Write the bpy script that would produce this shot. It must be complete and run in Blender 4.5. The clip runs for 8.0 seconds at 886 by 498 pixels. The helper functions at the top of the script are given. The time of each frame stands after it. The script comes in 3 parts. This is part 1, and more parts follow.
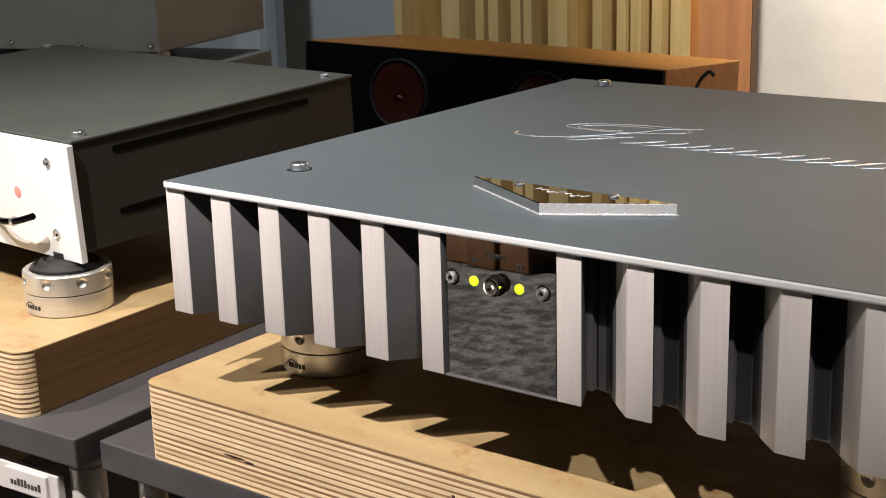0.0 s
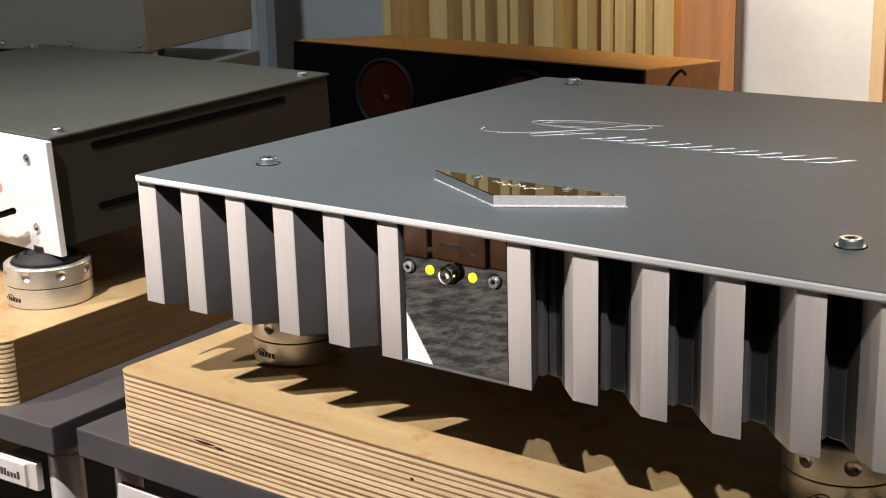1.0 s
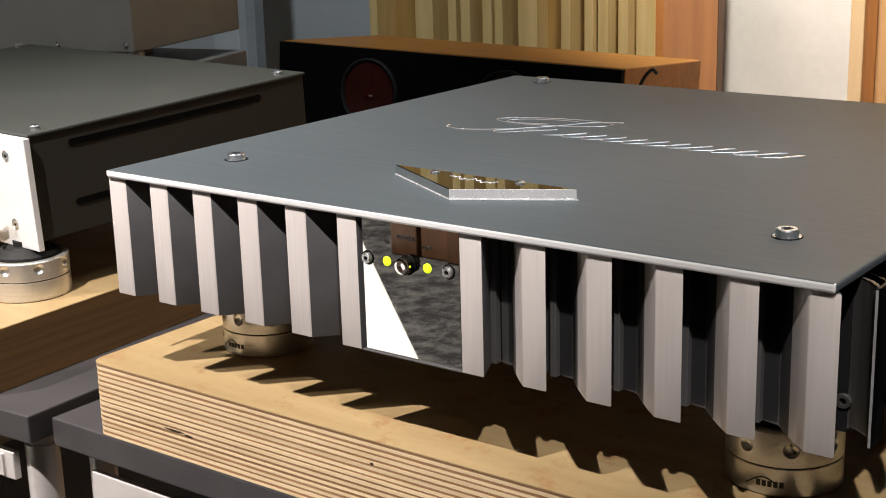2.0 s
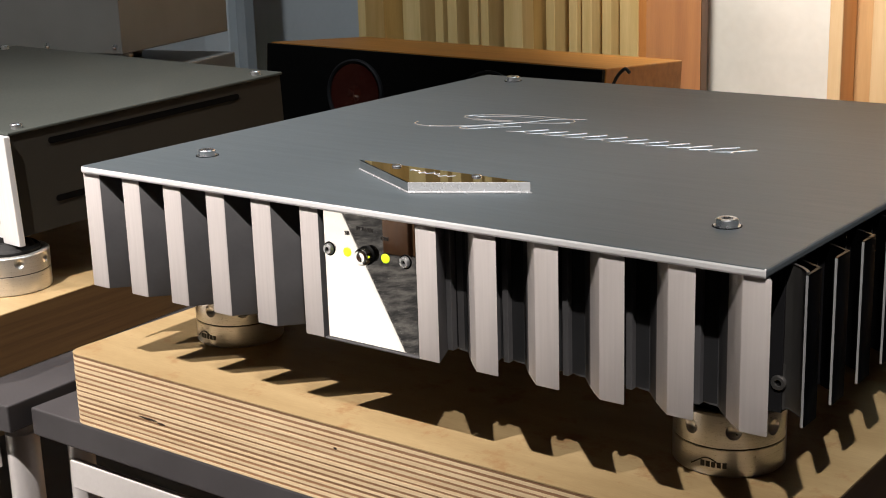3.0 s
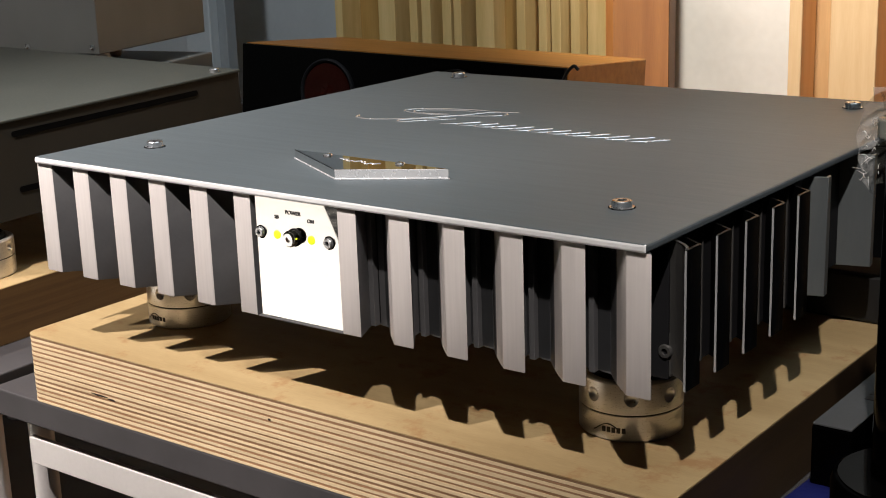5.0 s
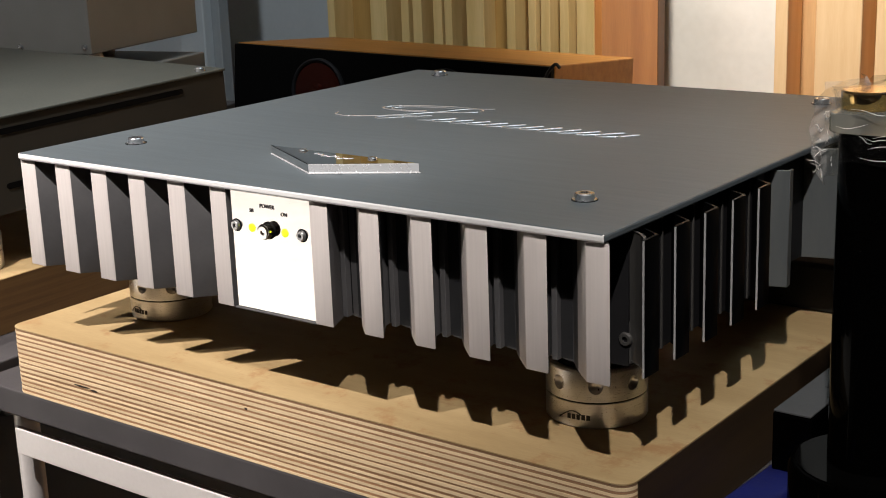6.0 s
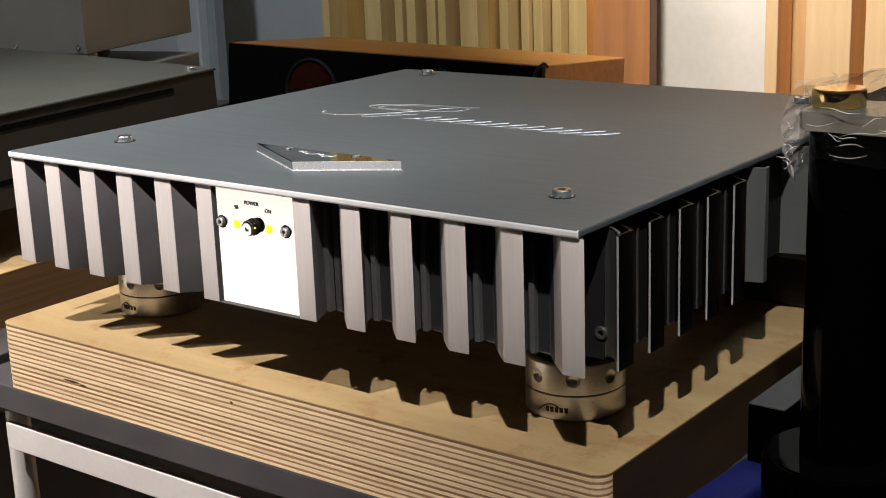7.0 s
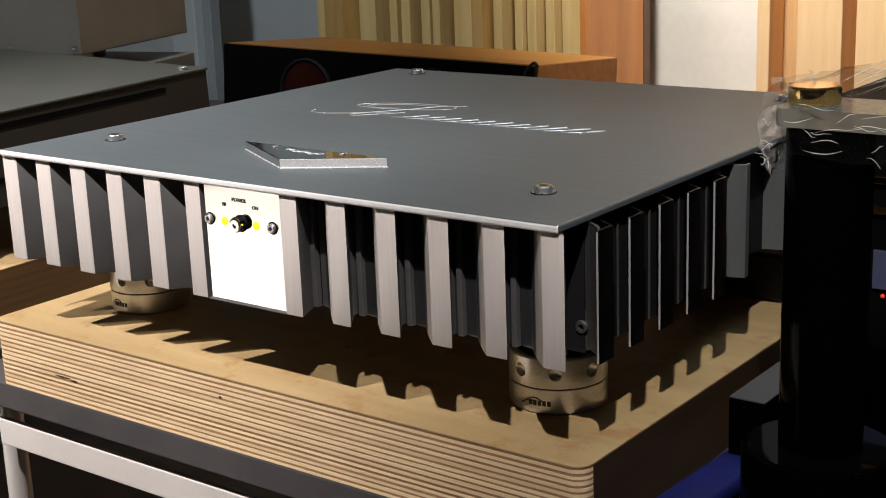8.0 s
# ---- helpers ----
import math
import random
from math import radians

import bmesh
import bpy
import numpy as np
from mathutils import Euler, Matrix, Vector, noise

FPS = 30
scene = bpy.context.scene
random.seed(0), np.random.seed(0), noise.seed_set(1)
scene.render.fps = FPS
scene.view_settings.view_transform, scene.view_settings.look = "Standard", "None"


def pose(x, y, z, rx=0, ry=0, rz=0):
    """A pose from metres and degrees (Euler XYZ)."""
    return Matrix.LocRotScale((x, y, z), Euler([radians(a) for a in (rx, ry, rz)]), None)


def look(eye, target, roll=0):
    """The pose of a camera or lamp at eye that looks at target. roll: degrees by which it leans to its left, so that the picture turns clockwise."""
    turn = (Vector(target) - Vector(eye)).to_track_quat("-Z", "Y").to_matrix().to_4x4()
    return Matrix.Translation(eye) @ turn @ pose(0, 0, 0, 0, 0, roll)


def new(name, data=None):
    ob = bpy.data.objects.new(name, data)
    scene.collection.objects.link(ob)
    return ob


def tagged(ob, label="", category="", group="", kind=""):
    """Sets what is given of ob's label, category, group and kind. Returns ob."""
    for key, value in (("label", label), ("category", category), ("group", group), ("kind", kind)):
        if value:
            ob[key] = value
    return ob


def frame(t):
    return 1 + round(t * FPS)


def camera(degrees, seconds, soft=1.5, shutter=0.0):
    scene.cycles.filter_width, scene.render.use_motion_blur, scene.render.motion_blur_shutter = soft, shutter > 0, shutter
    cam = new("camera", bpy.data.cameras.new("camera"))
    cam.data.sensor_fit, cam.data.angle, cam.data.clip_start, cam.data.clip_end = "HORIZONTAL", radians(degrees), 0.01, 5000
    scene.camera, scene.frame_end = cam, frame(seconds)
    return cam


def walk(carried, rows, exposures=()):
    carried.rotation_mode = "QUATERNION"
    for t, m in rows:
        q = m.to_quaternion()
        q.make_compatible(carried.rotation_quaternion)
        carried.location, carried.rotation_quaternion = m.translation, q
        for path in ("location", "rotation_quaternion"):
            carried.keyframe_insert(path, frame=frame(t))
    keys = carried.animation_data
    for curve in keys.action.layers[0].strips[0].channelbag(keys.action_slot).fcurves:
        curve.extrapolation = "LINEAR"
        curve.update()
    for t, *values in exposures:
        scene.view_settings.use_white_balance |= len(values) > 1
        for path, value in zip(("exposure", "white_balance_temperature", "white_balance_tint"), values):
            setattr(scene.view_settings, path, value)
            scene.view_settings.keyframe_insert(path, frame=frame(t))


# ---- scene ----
cam = camera(35.3, 8.0, 1.0)
PATH = [
    (0, (0.627, -0.55, 0.318), (-0.539, 0.983, -0.219), -1.2),
    (0.5, (0.647, -0.554, 0.319), (-0.52, 0.979, -0.217), -1.2),
    (1, (0.662, -0.558, 0.319), (-0.505, 0.975, -0.216), -1.2),
    (1.5, (0.678, -0.561, 0.32), (-0.488, 0.973, -0.215), -1.2),
    (3, (0.733, -0.573, 0.321), (-0.435, 0.961, -0.209), -1.4),
    (3.5, (0.75, -0.577, 0.322), (-0.418, 0.957, -0.208), -1.5),
    (4, (0.769, -0.581, 0.322), (-0.399, 0.953, -0.207), -1.5),
    (4.5, (0.787, -0.586, 0.323), (-0.381, 0.949, -0.205), -1.5),
    (6, (0.833, -0.596, 0.323), (-0.338, 0.937, -0.203), -1.7),
    (6.5, (0.842, -0.598, 0.323), (-0.329, 0.935, -0.203), -1.7),
    (7, (0.851, -0.601, 0.324), (-0.32, 0.933, -0.202), -1.7),
    (7.5, (0.859, -0.603, 0.324), (-0.313, 0.931, -0.202), -1.7),
    (8, (0.866, -0.605, 0.324), (-0.305, 0.929, -0.201), -1.8),
]
level = pose(0, 0, 0, 0, 0.487, 0)
walk(cam, [(t, level @ look(eye, target, roll)) for t, eye, target, roll in PATH])

# ---- light ----
world = bpy.data.worlds.new("world")
scene.world = world
world.use_nodes = True
world.node_tree.nodes["Background"].inputs[0].default_value = (0.55, 0.62, 0.7, 1)
world.node_tree.nodes["Background"].inputs[1].default_value = 0.002


def spot(name, eye, target, watts, cone, blend, size, colour):
    data = bpy.data.lights.new(name, "SPOT")
    data.energy, data.spot_size, data.spot_blend = watts, radians(cone), blend
    data.shadow_soft_size, data.color = size, colour
    ob = new(name, data)
    ob.matrix_world = look(eye, target)
    return ob


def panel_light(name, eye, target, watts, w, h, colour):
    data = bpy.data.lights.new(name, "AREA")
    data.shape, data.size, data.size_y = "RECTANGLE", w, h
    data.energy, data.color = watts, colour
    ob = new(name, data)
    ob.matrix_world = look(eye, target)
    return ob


spot("key_spot", (0.012, -0.64, 1.18), (-0.060, 0.02, 0.05), 136, 45, 1.0, 0.010, (1.0, 0.91, 0.86))
spot("left_spot", (-0.60, -0.66, 1.16), (-0.37, 0.05, 0.06), 74, 45, 0.9, 0.011, (1.0, 0.91, 0.85))
spot("side_spot", (0.87, -0.64, 1.18), (0.50, 0.04, 0.03), 66, 33, 0.7, 0.014, (1.0, 0.92, 0.86))
spot("wall_spot", (-0.09, 0.95, 1.6), (0.12, 1.8, 0.12), 330, 62, 0.9, 0.05, (1.0, 0.94, 0.86))
# added lamp without a known source, brightens the far wall and grey case
spot("far_fill", (-0.25, -0.1, 1.95), (-1.30, 1.38, 0.12), 100, 42, 0.7, 0.05, (0.93, 0.97, 1.0))
spot("floor_spot", (-1.65, -1.2, 1.85), (-1.62, -1.55, -0.6), 540, 50, 0.4, 0.05, (1.0, 0.96, 0.93))
# added fill with no known source, brightens upward faces in a cool tone
overhead_fill = panel_light("overhead_fill", (0.60, 0.60, 2.05), (0.60, 0.65, 0.0), 3.9, 1.4, 1.0, (0.78, 0.92, 1.0))
overhead_fill.data.spread = radians(100)

# ---- materials ----


def material(name):
    m = bpy.data.materials.new(name)
    m.use_nodes = True
    n = m.node_tree.nodes
    return m, n, m.node_tree.links, n["Principled BSDF"]


def rgb(c):
    return (*c, 1.0)


def surface(name, low, high, rough, metal=0.0, scale=40.0, stretch=(1, 1, 1), grain=300.0, bump=0.05, depth=0.0004,
            rough_swing=0.08, coat=0.0, detail=5.0, low_pos=0.3, high_pos=0.7, fine=0.25):
    """Two scales of variation in colour and gloss, with a fine relief, on object coordinates in metres."""
    m, n, l, bsdf = material(name)
    co = n.new("ShaderNodeTexCoord")
    mp = n.new("ShaderNodeMapping")
    mp.inputs["Scale"].default_value = stretch
    l.new(co.outputs["Object"], mp.inputs[0])
    big = n.new("ShaderNodeTexNoise")
    big.inputs["Scale"].default_value, big.inputs["Detail"].default_value = scale, detail
    small = n.new("ShaderNodeTexNoise")
    small.inputs["Scale"].default_value, small.inputs["Detail"].default_value = grain, 4
    for t in (big, small):
        l.new(mp.outputs[0], t.inputs["Vector"])
    blend = n.new("ShaderNodeMix")
    blend.inputs[0].default_value = fine
    l.new(big.outputs[0], blend.inputs[2])
    l.new(small.outputs[0], blend.inputs[3])
    ramp = n.new("ShaderNodeValToRGB")
    ramp.color_ramp.elements[0].position, ramp.color_ramp.elements[1].position = low_pos, high_pos
    ramp.color_ramp.elements[0].color, ramp.color_ramp.elements[1].color = rgb(low), rgb(high)
    l.new(blend.outputs[0], ramp.inputs[0])
    l.new(ramp.outputs[0], bsdf.inputs["Base Color"])
    rr = n.new("ShaderNodeMapRange")
    rr.inputs[3].default_value, rr.inputs[4].default_value = rough - rough_swing, rough + rough_swing
    l.new(small.outputs[0], rr.inputs[0])
    l.new(rr.outputs[0], bsdf.inputs["Roughness"])
    bsdf.inputs["Metallic"].default_value = metal
    bsdf.inputs["Coat Weight"].default_value = coat
    if bump:
        b = n.new("ShaderNodeBump")
        b.inputs["Strength"].default_value, b.inputs["Distance"].default_value = bump, depth
        l.new(small.outputs[0], b.inputs["Height"])
        l.new(b.outputs[0], bsdf.inputs["Normal"])
    return m


def plain(name, colour, rough, metal=0.0, coat=0.0):
    return surface(name, [c * 0.9 for c in colour], colour, rough, metal, bump=0.02, rough_swing=0.03, coat=coat)


def birch():
    """Pale birch veneer with long grain, cloudy figure and a few reddish stains."""
    m = surface("birch_veneer", (0.34, 0.235, 0.110), (0.50, 0.370, 0.195), 0.5, 0, 6, (1, 6, 1), 110, 0.1, 0.0003, coat=0.12, fine=0.3)
    n, l = m.node_tree.nodes, m.node_tree.links
    bsdf = n["Principled BSDF"]
    base = bsdf.inputs["Base Color"].links[0].from_socket
    co = n.new("ShaderNodeTexCoord")
    spots = n.new("ShaderNodeTexNoise")
    spots.inputs["Scale"].default_value, spots.inputs["Detail"].default_value, spots.inputs["Roughness"].default_value = 26, 6, 0.75
    l.new(co.outputs["Object"], spots.inputs["Vector"])
    pick = n.new("ShaderNodeValToRGB")
    pick.color_ramp.elements[0].position, pick.color_ramp.elements[1].position = 0.54, 0.64
    l.new(spots.outputs[0], pick.inputs[0])
    mix = n.new("ShaderNodeMix")
    mix.data_type = "RGBA"
    mix.inputs["B"].default_value = (0.33, 0.17, 0.07, 1)
    half = n.new("ShaderNodeMath")
    half.operation = "MULTIPLY"
    half.inputs[1].default_value = 0.7
    l.new(pick.outputs[0], half.inputs[0])
    l.new(half.outputs[0], mix.inputs[0])
    l.new(base, mix.inputs["A"])
    l.new(mix.outputs["Result"], bsdf.inputs["Base Color"])
    return m


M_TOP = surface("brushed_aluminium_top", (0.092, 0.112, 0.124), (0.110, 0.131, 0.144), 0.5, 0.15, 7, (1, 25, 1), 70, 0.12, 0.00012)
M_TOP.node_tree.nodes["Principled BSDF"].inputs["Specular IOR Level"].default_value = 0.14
M_EDGE = surface("milled_edge_sheen", (0.82, 0.83, 0.84), (0.90, 0.91, 0.92), 0.36, 0.12, 30, (1, 1, 8), 300, 0.04, 0.0001)
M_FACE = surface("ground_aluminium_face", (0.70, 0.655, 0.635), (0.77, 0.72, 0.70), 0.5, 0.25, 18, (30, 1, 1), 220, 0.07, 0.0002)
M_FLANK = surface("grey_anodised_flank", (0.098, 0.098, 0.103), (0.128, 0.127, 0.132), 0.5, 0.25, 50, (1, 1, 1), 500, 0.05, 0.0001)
# darker copy of the flank grey: shade between the fins put into the colour
M_GAP = surface("shaded_flank_gap", (0.026, 0.027, 0.029), (0.036, 0.037, 0.040), 0.5, 0.25, 50, (1, 1, 1), 500, 0.05, 0.0001)
# side fin tones: shaded sides, lit plates and lit edges are painted as colours
M_FIN_SIDE = surface("shaded_fin_side", (0.0022, 0.0024, 0.0026), (0.0042, 0.0045, 0.0048), 0.36, 0.1, 40, (1, 1, 0.1), 400, 0.05, 0.0001)
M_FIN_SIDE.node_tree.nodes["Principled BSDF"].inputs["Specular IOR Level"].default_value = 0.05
M_FIN_PLATE = surface("lit_fin_plate", (0.115, 0.13, 0.135), (0.15, 0.165, 0.17), 0.4, 0.3, 40, (1, 1, 0.2), 400, 0.05, 0.0001)
# board sides: their shade is put into these two browns
M_EDGE_SHADE = surface("ply_edge_shade", (0.026, 0.013, 0.004), (0.055, 0.030, 0.010), 0.6, 0, 9, (1, 0.6, 14), 200, 0.2, 0.0004, fine=0.35)
M_EDGE_SHADE_WARM = surface("ply_edge_shade_warm", (0.11, 0.055, 0.017), (0.20, 0.110, 0.036), 0.6, 0, 9, (1, 0.6, 30), 200, 0.2, 0.0004, fine=0.35)
M_FIN_EDGE = surface("lit_fin_edge", (0.42, 0.43, 0.44), (0.56, 0.57, 0.58), 0.4, 0.3, 40, (1, 1, 0.1), 400, 0.05, 0.0001)
M_BRACKET = surface("satin_grey_bracket", (0.055, 0.054, 0.052), (0.085, 0.083, 0.080), 0.45, 0.3, 40, (1, 1, 0.3), 400, 0.08, 0.0001)
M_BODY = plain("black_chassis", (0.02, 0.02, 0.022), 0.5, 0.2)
M_CHROME = surface("chrome_mirror", (0.80, 0.78, 0.76), (0.86, 0.84, 0.82), 0.014, 1.0, 20, bump=0.0, rough_swing=0.006)
M_BADGE_SIDE = surface("polished_badge_side", (0.75, 0.76, 0.78), (0.85, 0.86, 0.88), 0.26, 0.5, bump=0.03)
M_STEEL = surface("steel_screw", (0.55, 0.56, 0.58), (0.7, 0.71, 0.73), 0.28, 0.95, 200, bump=0.05)
M_HOLE = plain("dark_recess", (0.002, 0.002, 0.0022), 0.6)
for dark in (M_HOLE, M_BODY):
    dark.node_tree.nodes["Principled BSDF"].inputs["Specular IOR Level"].default_value = 0.08
M_SCRIPT = surface("polished_engraving", (0.60, 0.61, 0.63), (0.72, 0.73, 0.75), 0.25, 0.7, bump=0.0)
M_TEXT = plain("black_print", (0.02, 0.018, 0.017), 0.5)
M_PRINT_GREY = plain("engraved_grey_print", (0.05, 0.045, 0.04), 0.5)
M_FOOT = surface("champagne_turned_metal", (0.66, 0.64, 0.60), (0.76, 0.74, 0.70), 0.30, 0.75, 30, (1, 1, 25), 400, 0.06, 0.0001)
M_DIMPLE = surface("polished_dimple", (0.72, 0.70, 0.66), (0.84, 0.82, 0.78), 0.30, 0.9, 60, bump=0.0)
M_RUBBER = plain("black_rubber", (0.006, 0.006, 0.006), 0.7)
M_BIRCH = birch()
M_PLY_LIGHT = surface("ply_light_edge", (0.60, 0.44, 0.25), (0.88, 0.72, 0.47), 0.6, 0, 22, (1, 1, 14), 320, 0.3, 0.0005, fine=0.5)
M_PLY_DARK = surface("ply_dark_edge", (0.20, 0.10, 0.045), (0.40, 0.23, 0.125), 0.65, 0, 22, (1, 1, 14), 320, 0.35, 0.0006, fine=0.5)


def tone_by_piece(m, low, high):
    """Each piece of this material takes a slightly different tone."""
    n, l = m.node_tree.nodes, m.node_tree.links
    bsdf = n["Principled BSDF"]
    base = bsdf.inputs["Base Color"].links[0].from_socket
    info = n.new("ShaderNodeObjectInfo")
    span = n.new("ShaderNodeMapRange")
    span.inputs[3].default_value, span.inputs[4].default_value = low, high
    l.new(info.outputs["Random"], span.inputs[0])
    hsv = n.new("ShaderNodeHueSaturation")
    l.new(span.outputs[0], hsv.inputs["Value"])
    l.new(base, hsv.inputs["Color"])
    l.new(hsv.outputs[0], bsdf.inputs["Base Color"])


tone_by_piece(M_PLY_LIGHT, 0.86, 1.10)
tone_by_piece(M_PLY_DARK, 0.72, 1.25)
M_VOID = plain("burnt_void", (0.035, 0.02, 0.012), 0.8)
M_SHELF = surface("slate_grey_lacquer", (0.044, 0.041, 0.044), (0.064, 0.060, 0.063), 0.55, 0, 20, (1, 1, 1), 700, 0.12, 0.0002)
M_RACK = surface("brushed_rack_steel", (0.66, 0.63, 0.615), (0.78, 0.75, 0.735), 0.4, 0.35, 6, (1, 1, 1), 300, 0.05, 0.0002)
M_COVER = surface("olive_grey_cover", (0.048, 0.055, 0.049), (0.061, 0.068, 0.061), 0.6, 0.1, 10, (1, 1, 1), 600, 0.06, 0.0001)
M_WHITE_FACE = surface("bright_silver_face", (0.80, 0.80, 0.80), (0.88, 0.88, 0.88), 0.4, 0.15, 20, (25, 1, 1), 300, 0.03, 0.0001)
M_RED = plain("red_lamp", (0.8, 0.30, 0.26), 0.4)
M_BOXGREY = surface("grey_painted_case", (0.20, 0.195, 0.185), (0.25, 0.245, 0.235), 0.5, 0.3, 8, (1, 1, 1), 500, 0.05, 0.0002)
M_WALL_BLUE = surface("blue_grey_wall_paint", (0.42, 0.47, 0.50), (0.50, 0.55, 0.58), 0.85, 0, 5, (1, 1, 1), 90, 0.2, 0.001)
M_POST_SIDE = surface("dull_grey_strip", (0.24, 0.27, 0.29), (0.30, 0.33, 0.35), 0.8, 0, 5, (1, 1, 1), 90, 0.2, 0.001)
M_CONCRETE = surface("pale_plaster", (0.56, 0.535, 0.49), (0.76, 0.73, 0.68), 0.85, 0, 4, (1, 1, 1), 60, 0.3, 0.001, fine=0.15)
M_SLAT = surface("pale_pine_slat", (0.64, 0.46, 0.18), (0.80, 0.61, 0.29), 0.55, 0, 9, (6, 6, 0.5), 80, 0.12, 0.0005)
# wells: darker copy of the slat wood, their shade put into the colour
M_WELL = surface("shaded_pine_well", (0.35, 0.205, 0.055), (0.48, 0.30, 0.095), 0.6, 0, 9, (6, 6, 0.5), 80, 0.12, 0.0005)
# second diffuser: warmer light on the pine is put into these two colours
M_SLAT_WARM = surface("warm_lit_slat", (0.78, 0.50, 0.25), (0.88, 0.62, 0.36), 0.55, 0, 9, (6, 6, 0.5), 80, 0.12, 0.0005)
M_WELL_WARM = surface("warm_shaded_well", (0.50, 0.29, 0.125), (0.64, 0.40, 0.19), 0.6, 0, 9, (6, 6, 0.5), 80, 0.12, 0.0005)
M_CHERRY = surface("orange_cherry_board", (0.50, 0.19, 0.05), (0.68, 0.30, 0.09), 0.5, 0, 6, (5, 5, 0.6), 70, 0.12, 0.0005)
M_WALNUT = surface("walnut_veneer", (0.22, 0.092, 0.018), (0.36, 0.165, 0.038), 0.5, 0, 7, (0.7, 9, 9), 70, 0.1, 0.0004)
M_WALNUT.node_tree.nodes["Principled BSDF"].inputs["Specular IOR Level"].default_value = 0.25
M_DARKWOOD = surface("dark_edge_wood", (0.07, 0.03, 0.012), (0.13, 0.06, 0.025), 0.5, 0, 8, (5, 5, 0.6), 70, 0.1, 0.0005)
M_BENCH = surface("brown_bench_wood", (0.06, 0.026, 0.010), (0.10, 0.046, 0.019), 0.5, 0, 8, (5, 5, 0.6), 70, 0.1, 0.0005)
M_GRILLE = plain("black_baffle", (0.0016, 0.0016, 0.0016), 0.7)
M_GRILLE.node_tree.nodes["Principled BSDF"].inputs["Specular IOR Level"].default_value = 0.08
M_CONE = surface("red_brown_cone", (0.016, 0.002, 0.0015), (0.05, 0.006, 0.003), 0.22, 0.1, 25, bump=0.05, coat=0.2)
# unlit case side: its shade is put into a darker olive than the cover
M_UNIT_SIDE = surface("shaded_olive_steel", (0.019, 0.0175, 0.0135), (0.027, 0.025, 0.020), 0.55, 0.1, 8, (1, 1, 1), 500, 0.05, 0.0002)
M_BLACK_GLOSS = surface("black_gloss_lacquer", (0.0006, 0.0006, 0.0006), (0.001, 0.001, 0.001), 0.08, 0, bump=0.0, rough_swing=0.03)
M_BLACK_GLOSS.node_tree.nodes["Principled BSDF"].inputs["Specular IOR Level"].default_value = 0.03
M_GOLD = surface("polished_gold", (0.75, 0.48, 0.16), (0.86, 0.60, 0.24), 0.12, 1.0, 30, bump=0.0, rough_swing=0.03)
M_BLUE = surface("deep_blue_cloth", (0.001, 0.003, 0.055), (0.002, 0.007, 0.12), 0.6, 0, 20, (1, 1, 1), 300, 0.3, 0.0008)
M_PIANO = surface("polished_black_lacquer", (0.001, 0.001, 0.001), (0.002, 0.002, 0.002), 0.06, 0, bump=0.0, rough_swing=0.02)
M_BOUNCE = surface("grey_bounce_sheet", (0.15, 0.14, 0.13), (0.20, 0.19, 0.175), 0.5, 0.3, 12, (1, 20, 1), 200, 0.05, 0.0001)
M_CARTON = surface("grey_carton", (0.05, 0.052, 0.054), (0.07, 0.072, 0.075), 0.6, 0, 20, bump=0.1)
M_RUG = surface("charcoal_shag", (0.007, 0.0065, 0.006), (0.085, 0.080, 0.072), 0.95, 0, 26, (1, 1, 1), 110, 0.8, 0.01, fine=0.35, low_pos=0.42, high_pos=0.62)
M_PALE_RUG = surface("cream_rug", (0.72, 0.68, 0.62), (0.82, 0.78, 0.72), 0.9, 0, 10, (1, 1, 1), 200, 0.3, 0.002)
M_PARQUET = surface("oak_floor", (0.20, 0.115, 0.05), (0.32, 0.19, 0.09), 0.45, 0, 5, (0.6, 8, 1), 60, 0.1, 0.0005)
M_CEIL = plain("ceiling_paint", (0.30, 0.30, 0.29), 0.9)
M_ROOM = surface("taupe_wall", (0.16, 0.15, 0.14), (0.22, 0.21, 0.20), 0.9, 0, 5)


def lamp_material(name, colour, strength):
    m, n, l, bsdf = material(name)
    bsdf.inputs["Base Color"].default_value = rgb(colour)
    bsdf.inputs["Emission Color"].default_value = rgb(colour)
    bsdf.inputs["Emission Strength"].default_value = strength
    bsdf.inputs["Roughness"].default_value = 0.3
    return m


# made-up glows for a red and a blue spot of unknown nature
M_RED_LIT = lamp_material("red_glow_dot", (0.9, 0.06, 0.02), 0.6)
M_BLUE_GLOW = lamp_material("dim_blue_glow", (0.06, 0.07, 0.14), 0.04)
M_LED = lamp_material("yellow_green_led", (0.62, 0.85, 0.02), 1.0)


def clear(name, tint, rough, see, pass_tint):
    m, n, l, bsdf = material(name)
    bsdf.inputs["Base Color"].default_value = rgb(tint)
    bsdf.inputs["Roughness"].default_value = rough
    bsdf.inputs["IOR"].default_value = 1.49
    t = n.new("ShaderNodeBsdfTransparent")
    t.inputs[0].default_value = rgb(pass_tint)
    mix = n.new("ShaderNodeMixShader")
    mix.inputs[0].default_value = see
    l.new(bsdf.outputs[0], mix.inputs[1])
    l.new(t.outputs[0], mix.inputs[2])
    l.new(mix.outputs[0], n["Material Output"].inputs[0])
    return m


M_FILM = clear("clear_wrap_film", (0.02, 0.02, 0.02), 0.06, 0.86, (1, 1, 1))
# white stand-ins for the film's glints
M_GLINT = clear("white_film_glint", (0.95, 0.95, 0.95), 0.2, 0.15, (1, 1, 1))
M_FLAP = clear("whitened_film_flap", (0.75, 0.74, 0.72), 0.18, 0.72, (1, 1, 1))
